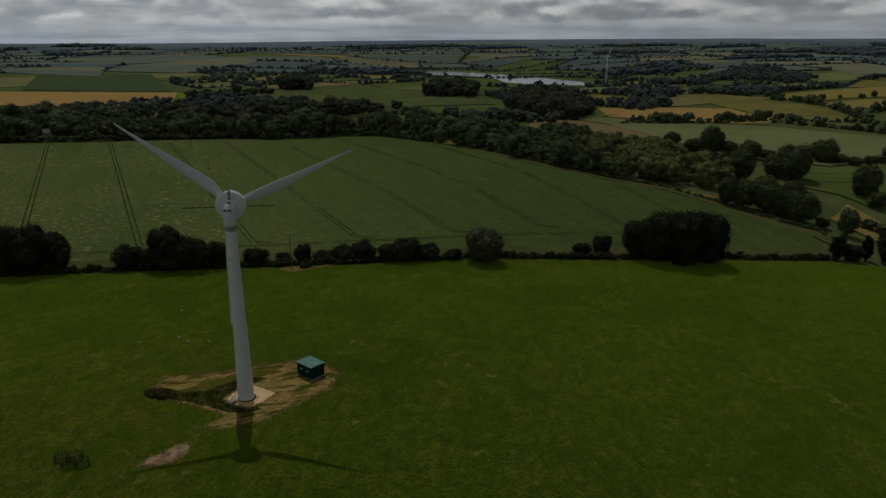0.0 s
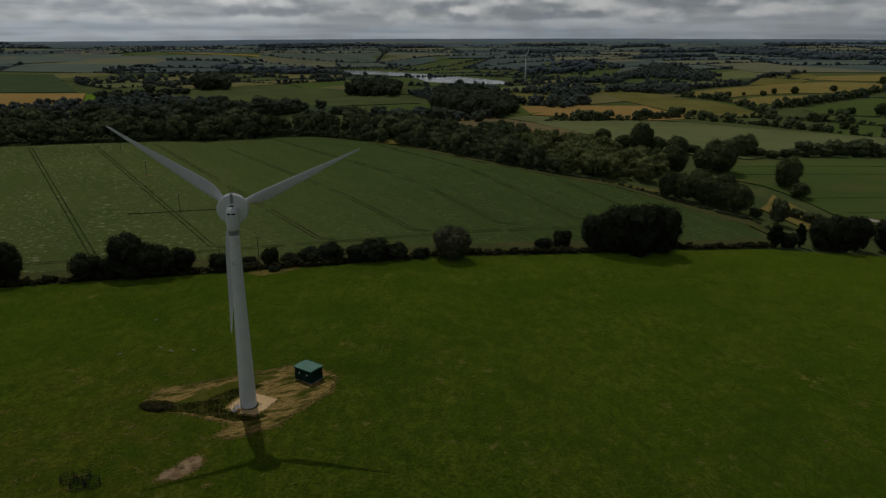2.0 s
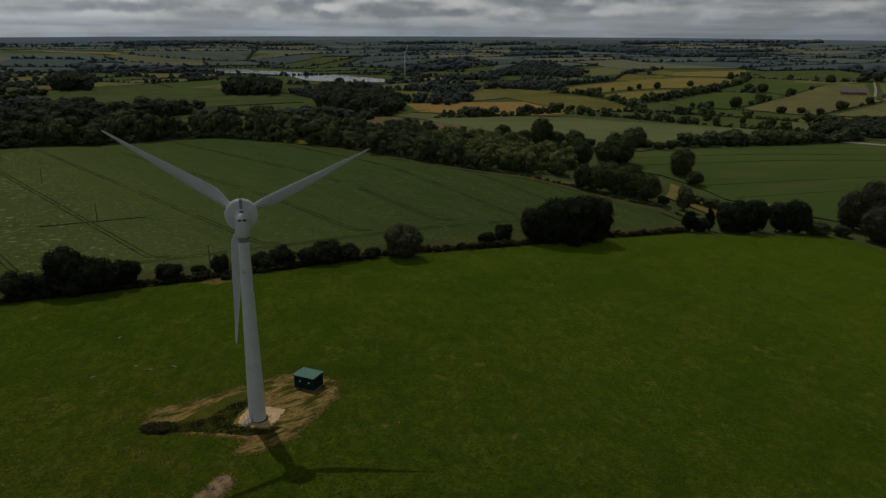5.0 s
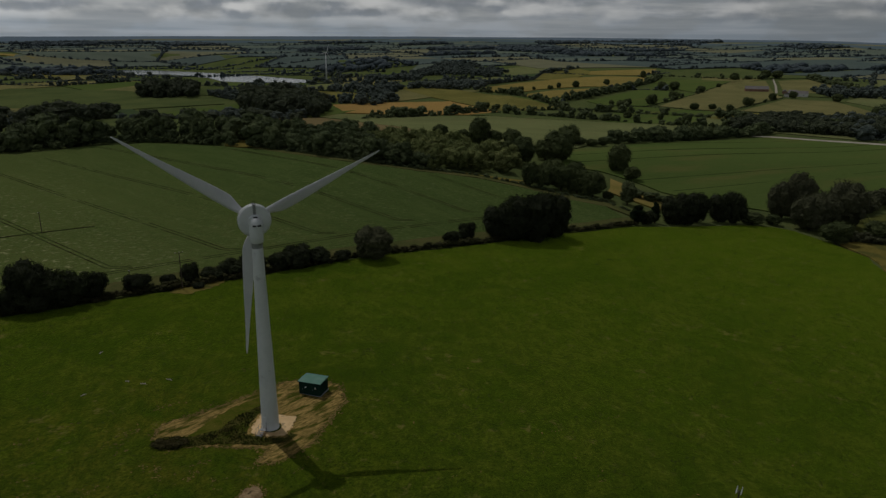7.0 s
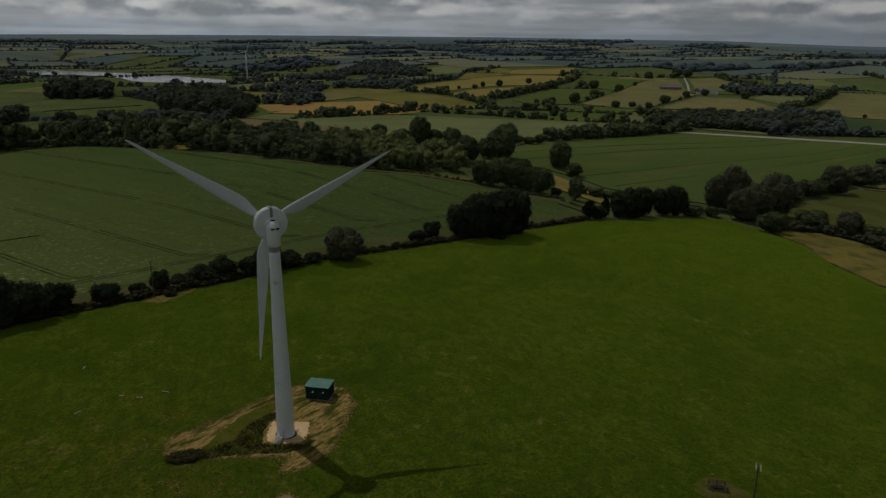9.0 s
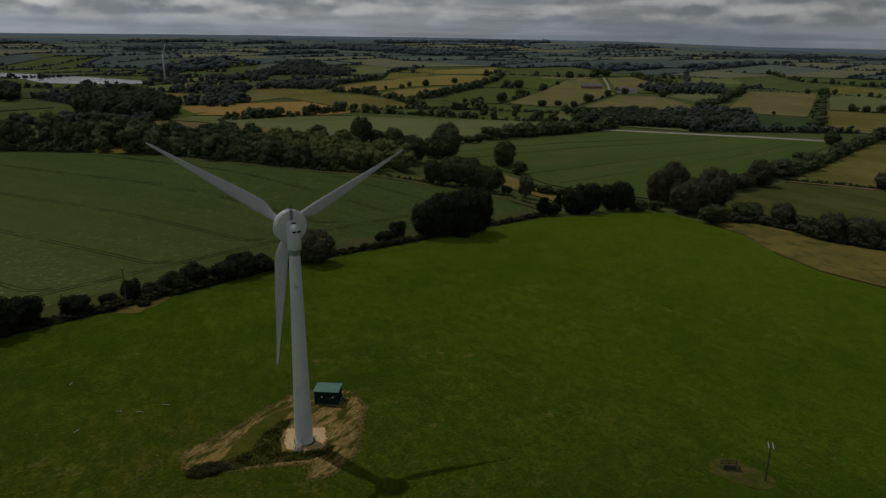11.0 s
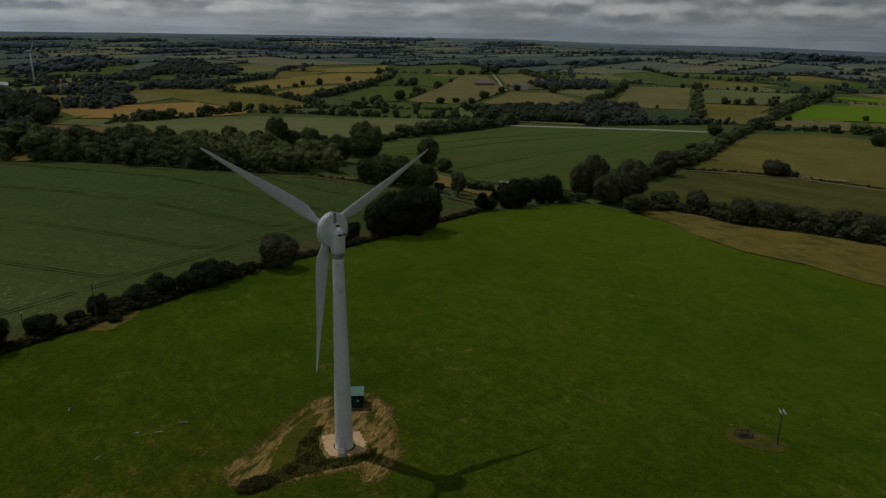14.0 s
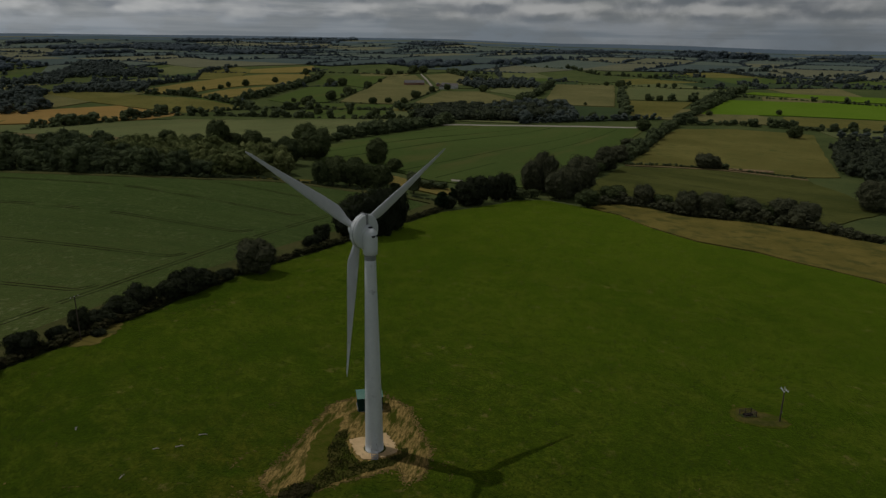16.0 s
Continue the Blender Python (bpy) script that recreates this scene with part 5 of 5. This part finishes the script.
def build_far_turbine(x, y, hub_z, radius):
    t = tagged(new("wind_turbine"), "slender white wind turbine far off beside the lake", "wind turbine")
    t.location = (x, y, land(x, y))
    bm = bmesh.new()
    lathe(bm, [(2.1, 0), (1.7, hub_z * 0.5), (1.15, hub_z - 1.2)], 20)
    part("tower", bm, BLADE, t, smooth_faces=True)
    bm = bmesh.new()
    box(bm, 0, -0.5, hub_z, 3.0, 6.5, 3.2, 0, 0.6)
    part("nacelle", bm, BLADE, t)
    bm = bmesh.new()
    rod(bm, (0, 2.6, hub_z), (0, 4.4, hub_z), 1.4, 16, 0.5)
    part("hub", bm, BLADE, t)
    for i in range(3):
        bm = blade_bm(27.0, 0.9)
        bmesh.ops.transform(bm, matrix=Matrix.Translation((0, 3.6, hub_z)) @ Matrix.Rotation(radians(20 + 120 * i), 4, "Y") @ Matrix.Diagonal((radius / 27,) * 3 + (1,)), verts=bm.verts)
        part("blade", bm, BLADE, t, smooth_faces=True)
    t.rotation_euler = (0, 0, radians(-70))


build_far_turbine(865, 1423, 72, 24)

# ---- the turbine's yard ----
PADLINE = [(1, 5.8), (3.8, 3.1), (6, 0.5), (3.2, -2.5), (0.6, -4.5), (-2.3, -2.3), (-4.2, 0.1), (-2, 3.1)]
STRAWLINE = [(-19.2, 9.2), (-16.2, 13.6), (-8.3, 13.2), (3.5, 14.8), (12.4, 15.9), (18.3, 11.8), (20.3, 7.8), (17.3, 1), (10.5, -3.8), (3.6, -9.5), (-3.3, -11.4), (-7.3, -10.3), (-3.4, -6.4), (-10.3, -0.4), (-18.2, 5.7)]
BANKLINE = [(-20.2, 7.3), (-17.7, 8.7), (-13.2, 5.6), (-8.3, 5), (-3.4, 7.9), (2.6, 9.3), (4.5, 8), (0.6, 6.3), (-2.9, 3.6), (-4.9, 0.3), (-2.6, -3.1), (0.4, -5.4), (2, -4.2), (2.6, -5.6), (0.1, -6.7), (-3.8, -5.4), (-8.3, -1.4), (-13.2, 1.9), (-19.2, 4.3)]
sheet("straw_verge", ragged(STRAWLINE, 0.3, 0.5, 3), STRAW, 0.08, 2.5, "mown straw-coloured grass around the turbine base", "mown grass", keep=False)
sheet("grass_island", ragged([(-14.2, 5.9), (-8.3, 4.9), (-3.4, 7.8), (2.6, 9.3), (8.5, 11.5), (4.5, 13), (-3.4, 11.6), (-9.3, 9.3)], 0.8, 0.35, 4), DEADGRASS, 0.11, 2.5, "olive uncut grass inside the mown verge", "grass", keep=False)
sheet("weedy_bank", ragged(BANKLINE, 0.7, 0.3, 5), BANK, 0.14, 2.0, "dark rank weeds on a low bank", "weeds", keep=False)
sheet("foundation_pad", ragged(PADLINE, 0.35, 0.26, 6), PAD, 0.18, 1.5, "pale tan concrete foundation pad with broken edges", "pavement", keep=False)
SOILLINE = [(-18.4, -21), (-17.2, -19), (-14.8, -17.9), (-12.8, -15.7), (-10.9, -16), (-10.7, -18.4), (-12.3, -20.3), (-15.2, -22)]
sheet("soil_patch", ragged(SOILLINE, 0.4, 0.25, 7), SOIL, 0.08, 1.2, "bare trampled soil patch in the pasture", "soil", keep=False)
sheet("dry_fringe", ragged([(46.3, -61.2), (49.9, -62.3), (51.2, -64.9), (50.1, -67.8), (49.6, -71.7), (46.1, -74), (42.6, -71.3), (41.6, -67.2), (42.2, -62.9)], 0.5, 0.35, 18), DEADGRASS, 0.06, 1.2, "greyed dry grass fringe round trampled ground", "grass", keep=False)
sheet("soil_patch", ragged([(46.6, -62.1), (49.3, -63.2), (50.3, -64.8), (49.3, -67.8), (48.9, -71.3), (46.1, -73.2), (43.3, -70.9), (42.4, -67.2), (43, -63.5)], 0.5, 0.3, 8), BANK, 0.08, 1.2, "dark trampled ground around a pole", "soil", keep=False)
sheet("soil_patch", ragged([(12, 90), (16, 85.5), (25, 87.3), (30, 91.4), (27, 94.5), (17.5, 94.5)], 0.9, 0.6, 9), ROUGH, 0.08, 2.5, "bare tan ground at the hedge foot", "soil", keep=False)


def wisps(name, centres, spread, count, size, material, label, seed, flat=0.15):
    """Short blades and stalks lying about, thick in the middle of each spread and thinning outwards."""
    rng = np.random.default_rng(seed)
    pick = rng.integers(0, len(centres), count)
    c = np.array(centres, float)[pick]
    p = c + rng.normal(size=(count, 2)) * np.array(spread)
    z = np.array([land(x, y) + 0.05 for x, y in p])
    a = rng.uniform(0, math.tau, count)
    s = (size * rng.uniform(0.4, 1.5, (count, 1)))
    u = np.stack([np.cos(a), np.sin(a), rng.uniform(0, flat, count)], 1) * s
    v = np.stack([-np.sin(a), np.cos(a), rng.uniform(0, flat, count)], 1) * s * rng.uniform(0.15, 0.5, (count, 1))
    o = np.stack([p[:, 0], p[:, 1], z], 1)
    q = np.stack([o - u - v, o + u - v, o + u + v, o - u + v], 1).reshape(-1, 3)
    ob = new(name, raw_mesh(name, q, np.arange(4 * count).reshape(count, 4).tolist(), material))
    return tagged(ob, label, "grass", kind="stuff")


def outline(poly, step):
    return [p for p in along(poly + poly[:1], step)]


def stems(name, poly, count, height, material, label, seed, width=0.16):
    """Uneven clumps of weeds and dry stems."""
    rng = np.random.default_rng(seed)
    xs, ys = [p[0] for p in poly], [p[1] for p in poly]
    pts = []
    while len(pts) < count:
        x, y = rng.uniform(min(xs), max(xs)), rng.uniform(min(ys), max(ys))
        if inside(x, y, poly):
            pts.append((x, y, land(x, y) + 0.08))
    pts = np.array(pts)
    n = len(pts)
    hh = height * rng.uniform(0.4, 1.3, (n, 1)) * (0.6 + 0.8 * np.abs(np.sin(pts[:, :1] * 0.7) * np.cos(pts[:, 1:2] * 0.9)))
    a = rng.uniform(0, math.tau, n)
    side = np.stack([np.cos(a), np.sin(a), np.zeros(n)], 1) * width * rng.uniform(0.6, 1.6, (n, 1))
    lean = np.stack([rng.normal(size=n), rng.normal(size=n), np.zeros(n)], 1) * 0.35 * hh
    top = pts + lean + np.array([0, 0, 1.0]) * hh
    q = np.stack([pts - side, pts + side, top + side * 0.5, top - side * 0.5], 1).reshape(-1, 3)
    ob = new(name, raw_mesh(name, q, np.arange(4 * n).reshape(n, 4).tolist(), material))
    return tagged(ob, label, "weeds", kind="stuff")


wisps("straw_wisps", outline(STRAWLINE, 0.6), (0.55, 0.55), 2600, 0.22, STUBBLE, "loose straw along the mown edge", 11)
wisps("soil_crumbs", outline(SOILLINE, 0.5), (0.4, 0.4), 500, 0.16, STUBBLE, "dry crumbs and stalks round bare soil", 12)
rng0 = random.Random(41)
wisps("dead_tufts", [(-26 + rng0.gauss(0, 13), -8 + rng0.gauss(0, 15)) for n in range(60)], (0.9, 0.6), 900, 0.17, STUBBLE, "scattered dead dry grass tufts", 13)
wisps("dead_tufts", [(rng0.uniform(-110, 180), rng0.uniform(-75, 92)) for n in range(220)], (0.9, 0.5), 1100, 0.15, STUBBLE, "scattered dead dry grass tufts", 14)
wisps("grass_tufts", [(rng0.uniform(-130, 260), rng0.uniform(-95, 95)) for n in range(1500)], (1.6, 0.9), 12000, 0.22, GRASSTUFT, "uneven coarse tufts of pasture grass", 15, 0.06)
stems("bank_weeds", BANKLINE, 1500, 0.30, LEAFBRAMBLE, "dark rank weeds and bramble stems", 21, 0.10)
stems("bank_grass", BANKLINE, 1800, 0.28, TUFT, "dry grass stems among the weeds", 22, 0.07)
stems("bank_green", BANKLINE, 1500, 0.25, GRASSTUFT, "coarse green grass among the weeds", 23, 0.10)
stems("verge_stubble", STRAWLINE, 3000, 0.08, STUBBLE, "short cut dry grass stems", 4, 0.10)
for x, y, w, h in ((-18.9, 6.2, 3.4, 2.6), (-17.4, 4.6, 3.2, 2.4), (-15.4, 4.6, 2.6, 1.6), (-16.4, 6.4, 2.4, 1.6)):
    plant("bramble", x, y, w, h * 0.42, "low brown-green bramble on the weedy bank", "brambles on the bank", "bush")
plant("darkbush", 21, 90, 4, 1.6, "low dark bramble on bare ground by the hedge", "", "bush")


def build_cabin():
    """Green switchgear kiosk beside the turbine."""
    c = tagged(new("switchgear_cabin"), "dark green switchgear cabin with a pale green roof", "cabin")
    c.location = (14.5, 8.5, land(14.5, 8.5))
    c.rotation_euler = (0, 0, radians(-57))
    bm = bmesh.new()
    box(bm, 0, 0, 0.10, 5.2, 4.0, 0.24, 0, 0.03)
    part("plinth", bm, GREY, c, "grey concrete plinth")
    bm = bmesh.new()
    box(bm, 0, 0, 1.62, 5.0, 3.8, 2.8, 0, 0.03)
    body = part("body", bm, DARKGREEN, c)
    bm = bmesh.new()
    vs = [bm.verts.new(p) for p in ((-2.68, -2.08, 3.02), (2.68, -2.08, 3.02), (2.68, 2.08, 3.02), (-2.68, 2.08, 3.02), (-2.68, -2.08, 3.16), (2.68, -2.08, 3.16), (2.68, 2.08, 3.16), (-2.68, 2.08, 3.16), (-2.68, 0, 3.30), (2.68, 0, 3.30))]
    for q in ((3, 2, 1, 0), (0, 1, 5, 4), (2, 3, 7, 6), (4, 5, 9, 8), (8, 9, 6, 7), (1, 2, 6, 9, 5), (3, 0, 4, 8, 7)):
        bm.faces.new([vs[i] for i in q])
    roof = part("roof", bm, ROOFGREEN, c, "pale green weathered roof")
    for y in (-1, 1):
        bm = bmesh.new()
        box(bm, 0, 2.10 * y, 3.07, 5.4, 0.06, 0.16)
        part("fascia", bm, DARKGREEN, roof)
    for x in (-1.15, 1.15):
        bm = bmesh.new()
        box(bm, x, -1.92, 1.55, 1.05, 0.06, 2.2, 0, 0.01)
        d = part("door", bm, DARKGREEN, body, "dark green louvred door")
        for k in range(5):
            bm = bmesh.new()
            box(bm, x, -1.965, 0.85 + 0.14 * k, 0.8, 0.035, 0.05)
            part("louvre", bm, DARKGREEN, d)
        bm = bmesh.new()
        box(bm, x + 0.25, -1.965, 1.95, 0.30, 0.02, 0.34)
        part("warning_plate", bm, WHITE, d, "small white warning plate")
        bm = bmesh.new()
        box(bm, x - 0.42, -1.98, 1.5, 0.05, 0.06, 0.2)
        part("handle", bm, GREY, d)
    bm = bmesh.new()
    box(bm, -2.52, 0.3, 1.95, 0.02, 0.32, 0.36)
    part("warning_plate", bm, WHITE, body, "small white warning plate")
    bm = bmesh.new()
    box(bm, 2.53, 0, 1.55, 0.06, 1.1, 2.2, 0, 0.01)
    part("door", bm, DARKGREEN, body, "dark green louvred door")


build_cabin()


def build_pole(x, y, height, arms, label, turn, arm_len=1.9):
    p = tagged(new("electricity_pole"), label, "electricity pole", "overhead line poles")
    p.location, p.rotation_euler = (x, y, land(x, y) - 0.1), (0, 0, radians(turn))
    bm = bmesh.new()
    rod(bm, (0, 0, 0), (0, 0, height), 0.17, 12, 0.11)
    part("shaft", bm, TIMBER, p)
    for k in range(arms):
        off = (k - (arms - 1) / 2) * 0.75
        bm = bmesh.new()
        box(bm, 0, off, height - 0.15, arm_len, 0.10, 0.10, 0, 0.02)
        arm = part("cross_arm", bm, PORCELAIN if arms > 1 else TIMBER, p, "pale steel cross-arm" if arms > 1 else "")
        for i in (-1, 0, 1):
            bm = bmesh.new()
            lathe(bm, [(0.05, height - 0.08), (0.08, height), (0.04, height + 0.06), (0.08, height + 0.12), (0.03, height + 0.22)], 10, Matrix.Translation((i * arm_len * 0.44, off, 0)))
            part("insulator", bm, PORCELAIN, arm)
    if arms > 1:
        bm = bmesh.new()
        box(bm, 0, 0, height - 0.27, 0.14, 1.0, 0.12)
        part("bracket", bm, GREY, p)
        bm = bmesh.new()
        box(bm, 0, -0.16, 2.3, 0.22, 0.06, 0.5)
        part("sign_plate", bm, GREY, p)


build_pole(46.6, -71.4, 7.6, 2, "dark timber pole with two pale cross-arms in the pasture", 20)
build_pole(16.5, 91, 11.8, 1, "weathered timber pole with one cross-arm in the hedge", 0, 2.6)
build_pole(-3, 185, 8.5, 1, "thin timber pole standing in the crop", 0, 1.0)
build_pole(-15, 279, 8.5, 1, "thin timber pole standing in the crop", 0, 1.0)
build_pole(-29, 373, 8.5, 1, "thin timber pole standing in the crop", 0, 1.0)
build_pole(5.5, 105.2, 4.2, 1, "short timber post in the hedge", 0, 0.3)
build_pole(-37.7, 104.3, 4.2, 1, "short timber post in the hedge", 0, 0.3)
for y, half in ((186, 20), (280, 3)):
    x = -4 if y == 186 else -15
    for side in (-0.5, 0.5):
        sheet("wheel_rut", [(x - half, y + side - 0.4), (x + half, y + side - 0.2), (x + half, y + side + 0.3), (x - half, y + side + 0.2)], RUT if y == 186 else SOIL, 0.24, 10, "trampled line in the crop by a pole", "tramline", keep=False)


# Darker sheet laid on the ground inside the pen.
sheet("dark_pen_floor", ragged([(46.1, -63.4), (47.8, -66.4), (46.6, -67.3), (44.7, -64.1)], 0.3, 0.15, 21), RUT, 0.12, 0.8, "dark ground inside the pen", "mud", keep=False)


def build_pen():
    """Small timber pen round a trough."""
    p = tagged(new("timber_pen"), "small weathered timber pen around a trough", "pen")
    p.location, p.rotation_euler = (46.5, -65.2, land(46.5, -65.2)), (0, 0, radians(-56))
    w, d = 1.4, 0.9
    for x, y in ((-w, -d), (0, -d), (w, -d), (-w, d), (0, d), (w, d)):
        bm = bmesh.new()
        box(bm, x, y, 0.6, 0.13, 0.13, 1.3, 0, 0.015)
        part("post", bm, TIMBER, p)
    for z in (0.45, 0.8, 1.15):
        for y in (-d, d):
            bm = bmesh.new()
            box(bm, 0, y + 0.08, z, 2 * w + 0.2, 0.05, 0.12)
            part("rail", bm, TIMBER, p)
        bm = bmesh.new()
        box(bm, w + 0.08, 0, z, 0.05, 2 * d, 0.12)
        part("rail", bm, TIMBER, p)
    bm = bmesh.new()
    box(bm, 0, 0, 0.3, 2.0, 0.8, 0.5, 0, 0.03)
    part("trough", bm, BLACK, p, "black rubber trough")


build_pen()


def build_stick(x, y, length, turn):
    """A pale bleached branch lying in the grass."""
    k = tagged(new("fallen_branch"), "pale bleached branch lying in the pasture", "branch", "branches in the pasture")
    k.location, k.rotation_euler = (x, y, land(x, y) + 0.05), (0, 0, radians(turn))
    bm = bmesh.new()
    rod(bm, (-length / 2, 0, 0.03), (length * 0.1, 0.06, 0.09), 0.09, 7, 0.075)
    rod(bm, (length * 0.1, 0.06, 0.09), (length / 2, -0.05, 0.05), 0.075, 7, 0.04)
    rod(bm, (0, 0.04, 0.08), (length * 0.25, 0.35, 0.12), 0.05, 6, 0.02)
    part("limb", bm, BLEACHED, k)


for x, y, length, turn in ((-8.4, 32.2, 1.7, -62), (-13.5, 33.4, 1.5, -52), (-15.9, 36.7, 1.1, -58), (-25.1, 35.5, 1.3, 10), (-16.2, 55.9, 1.2, 40)):
    build_stick(x, y, length, turn)
sheet("spoil_bank", ragged([(582, -63), (594, -100), (582, -99), (570, -62)], 3, 0.8, 61), SOIL, 1.1, 4, "low reddish bank of dug soil beside the track", "soil", keep=False)


def build_feeder(x, y, tilt):
    f = tagged(new("ring_feeder"), "dark tubular steel ring feeder lying in the grass", "cattle feeder", "ring feeders")
    f.location, f.rotation_euler = (x, y, land(x, y) + 0.05), (radians(tilt), radians(tilt * 0.4), 0)
    for z in (0.05, 0.45, 1.0):
        bm = bmesh.new()
        pts = [(1.15 * math.cos(k * math.tau / 28), 1.15 * math.sin(k * math.tau / 28), z) for k in range(28)]
        for a, b in zip(pts, pts[1:] + pts[:1]):
            rod(bm, a, b, 0.045, 6)
        part("hoop", bm, BLACK, f)
    for k in range(12):
        a = k * math.tau / 12
        bm = bmesh.new()
        rod(bm, (1.15 * math.cos(a), 1.15 * math.sin(a), 0), (1.15 * math.cos(a), 1.15 * math.sin(a), 1.0), 0.03, 6)
        part("upright", bm, BLACK, f)


build_feeder(-32.3, -16.2, 3)
build_feeder(-29.8, -16.4, -4)
build_feeder(-30.7, -18.6, 5)
build_feeder(-28.3, -18.8, 2)


def build_house(x, y, length, width, wall_h, turn, wall_mat, label, name="farmhouse", windows=3):
    b = tagged(new(name), label, "building")
    b.location, b.rotation_euler = (x, y, land(x, y) - 0.3), (0, 0, radians(turn))
    bm = bmesh.new()
    box(bm, 0, 0, wall_h / 2, length, width, wall_h)
    wall = part("wall", bm, wall_mat, b)
    bm = bmesh.new()
    w, l, r = width / 2 + 0.4, length / 2 + 0.4, width * 0.36
    vs = [bm.verts.new(p) for p in ((-l, -w, wall_h), (l, -w, wall_h), (l, w, wall_h), (-l, w, wall_h), (-l, 0, wall_h + r), (l, 0, wall_h + r))]
    for q in ((3, 2, 1, 0), (0, 1, 5, 4), (2, 3, 4, 5), (1, 2, 5), (3, 0, 4)):
        bm.faces.new([vs[i] for i in q])
    part("roof", bm, TILEROOF, b)
    for i in range(windows):
        for s in (-1, 1):
            bm = bmesh.new()
            box(bm, (i - (windows - 1) / 2) * length / windows, s * width / 2, wall_h * 0.6, 1.3, 0.16, 1.4)
            part("window", bm, BLACK, wall)


build_house(1451, 634, 46, 16, 6, -55, BRICKWALL, "long dark farm shed with a grey roof", "barn", 2)
build_house(1395, 541, 26, 12, 5, 20, RENDERED, "pale farm barn with a grey roof", "barn", 2)
build_house(1410, 527, 34, 14, 6, -60, RENDERED, "long pale farm barn with a grey roof", "barn", 2)
build_house(1441, 569, 16, 9, 6, 25, BRICKWALL, "brick farmhouse with a grey roof", "farmhouse", 3)
build_house(1448, 553, 22, 11, 5, 70, BRICKWALL, "brick farm building with a grey roof", "barn", 2)
build_house(38, 1307, 22, 9, 6, 15, RENDERED, "pale farmhouse among valley trees", "farmhouse", 3)
build_house(60, 1294, 16, 8, 5, -30, BRICKWALL, "brick farmhouse among valley trees", "farmhouse", 3)
build_house(-129, 441, 12, 7, 4, 10, RENDERED, "pale cottage half hidden behind trees", "cottage", 2)
build_house(-262, 3434, 70, 24, 9, 5, RENDERED, "long white farm shed on a hilltop", "barn", 4)
build_house(-162, 3414, 60, 22, 9, 5, RENDERED, "long white farm shed on a hilltop", "barn", 4)


def build_flecks():
    """Pale dead stalks and droppings strewn over the pasture."""
    rng = np.random.default_rng(77)
    n = 700
    pts = np.stack([rng.uniform(-110, 200, n), rng.uniform(-75, 95, n), np.zeros(n)], 1)
    for p in pts:
        p[2] = land(p[0], p[1]) + 0.06
    a = rng.uniform(0, math.tau, n)
    s = rng.uniform(0.05, 0.45, (n, 1)) ** 1.4
    u = np.stack([np.cos(a), np.sin(a), rng.uniform(0, 0.4, n)], 1) * s
    v = np.stack([-np.sin(a), np.cos(a), np.zeros(n)], 1) * s * 0.3
    q = np.stack([pts - u - v, pts + u - v, pts + u + v, pts - u + v], 1).reshape(-1, 3)
    ob = new("pasture_litter", raw_mesh("pasture_litter", q, np.arange(4 * n).reshape(n, 4).tolist(), STRAW))
    tagged(ob, "pale dead stalks strewn over the grass", "litter", kind="stuff")


build_flecks()
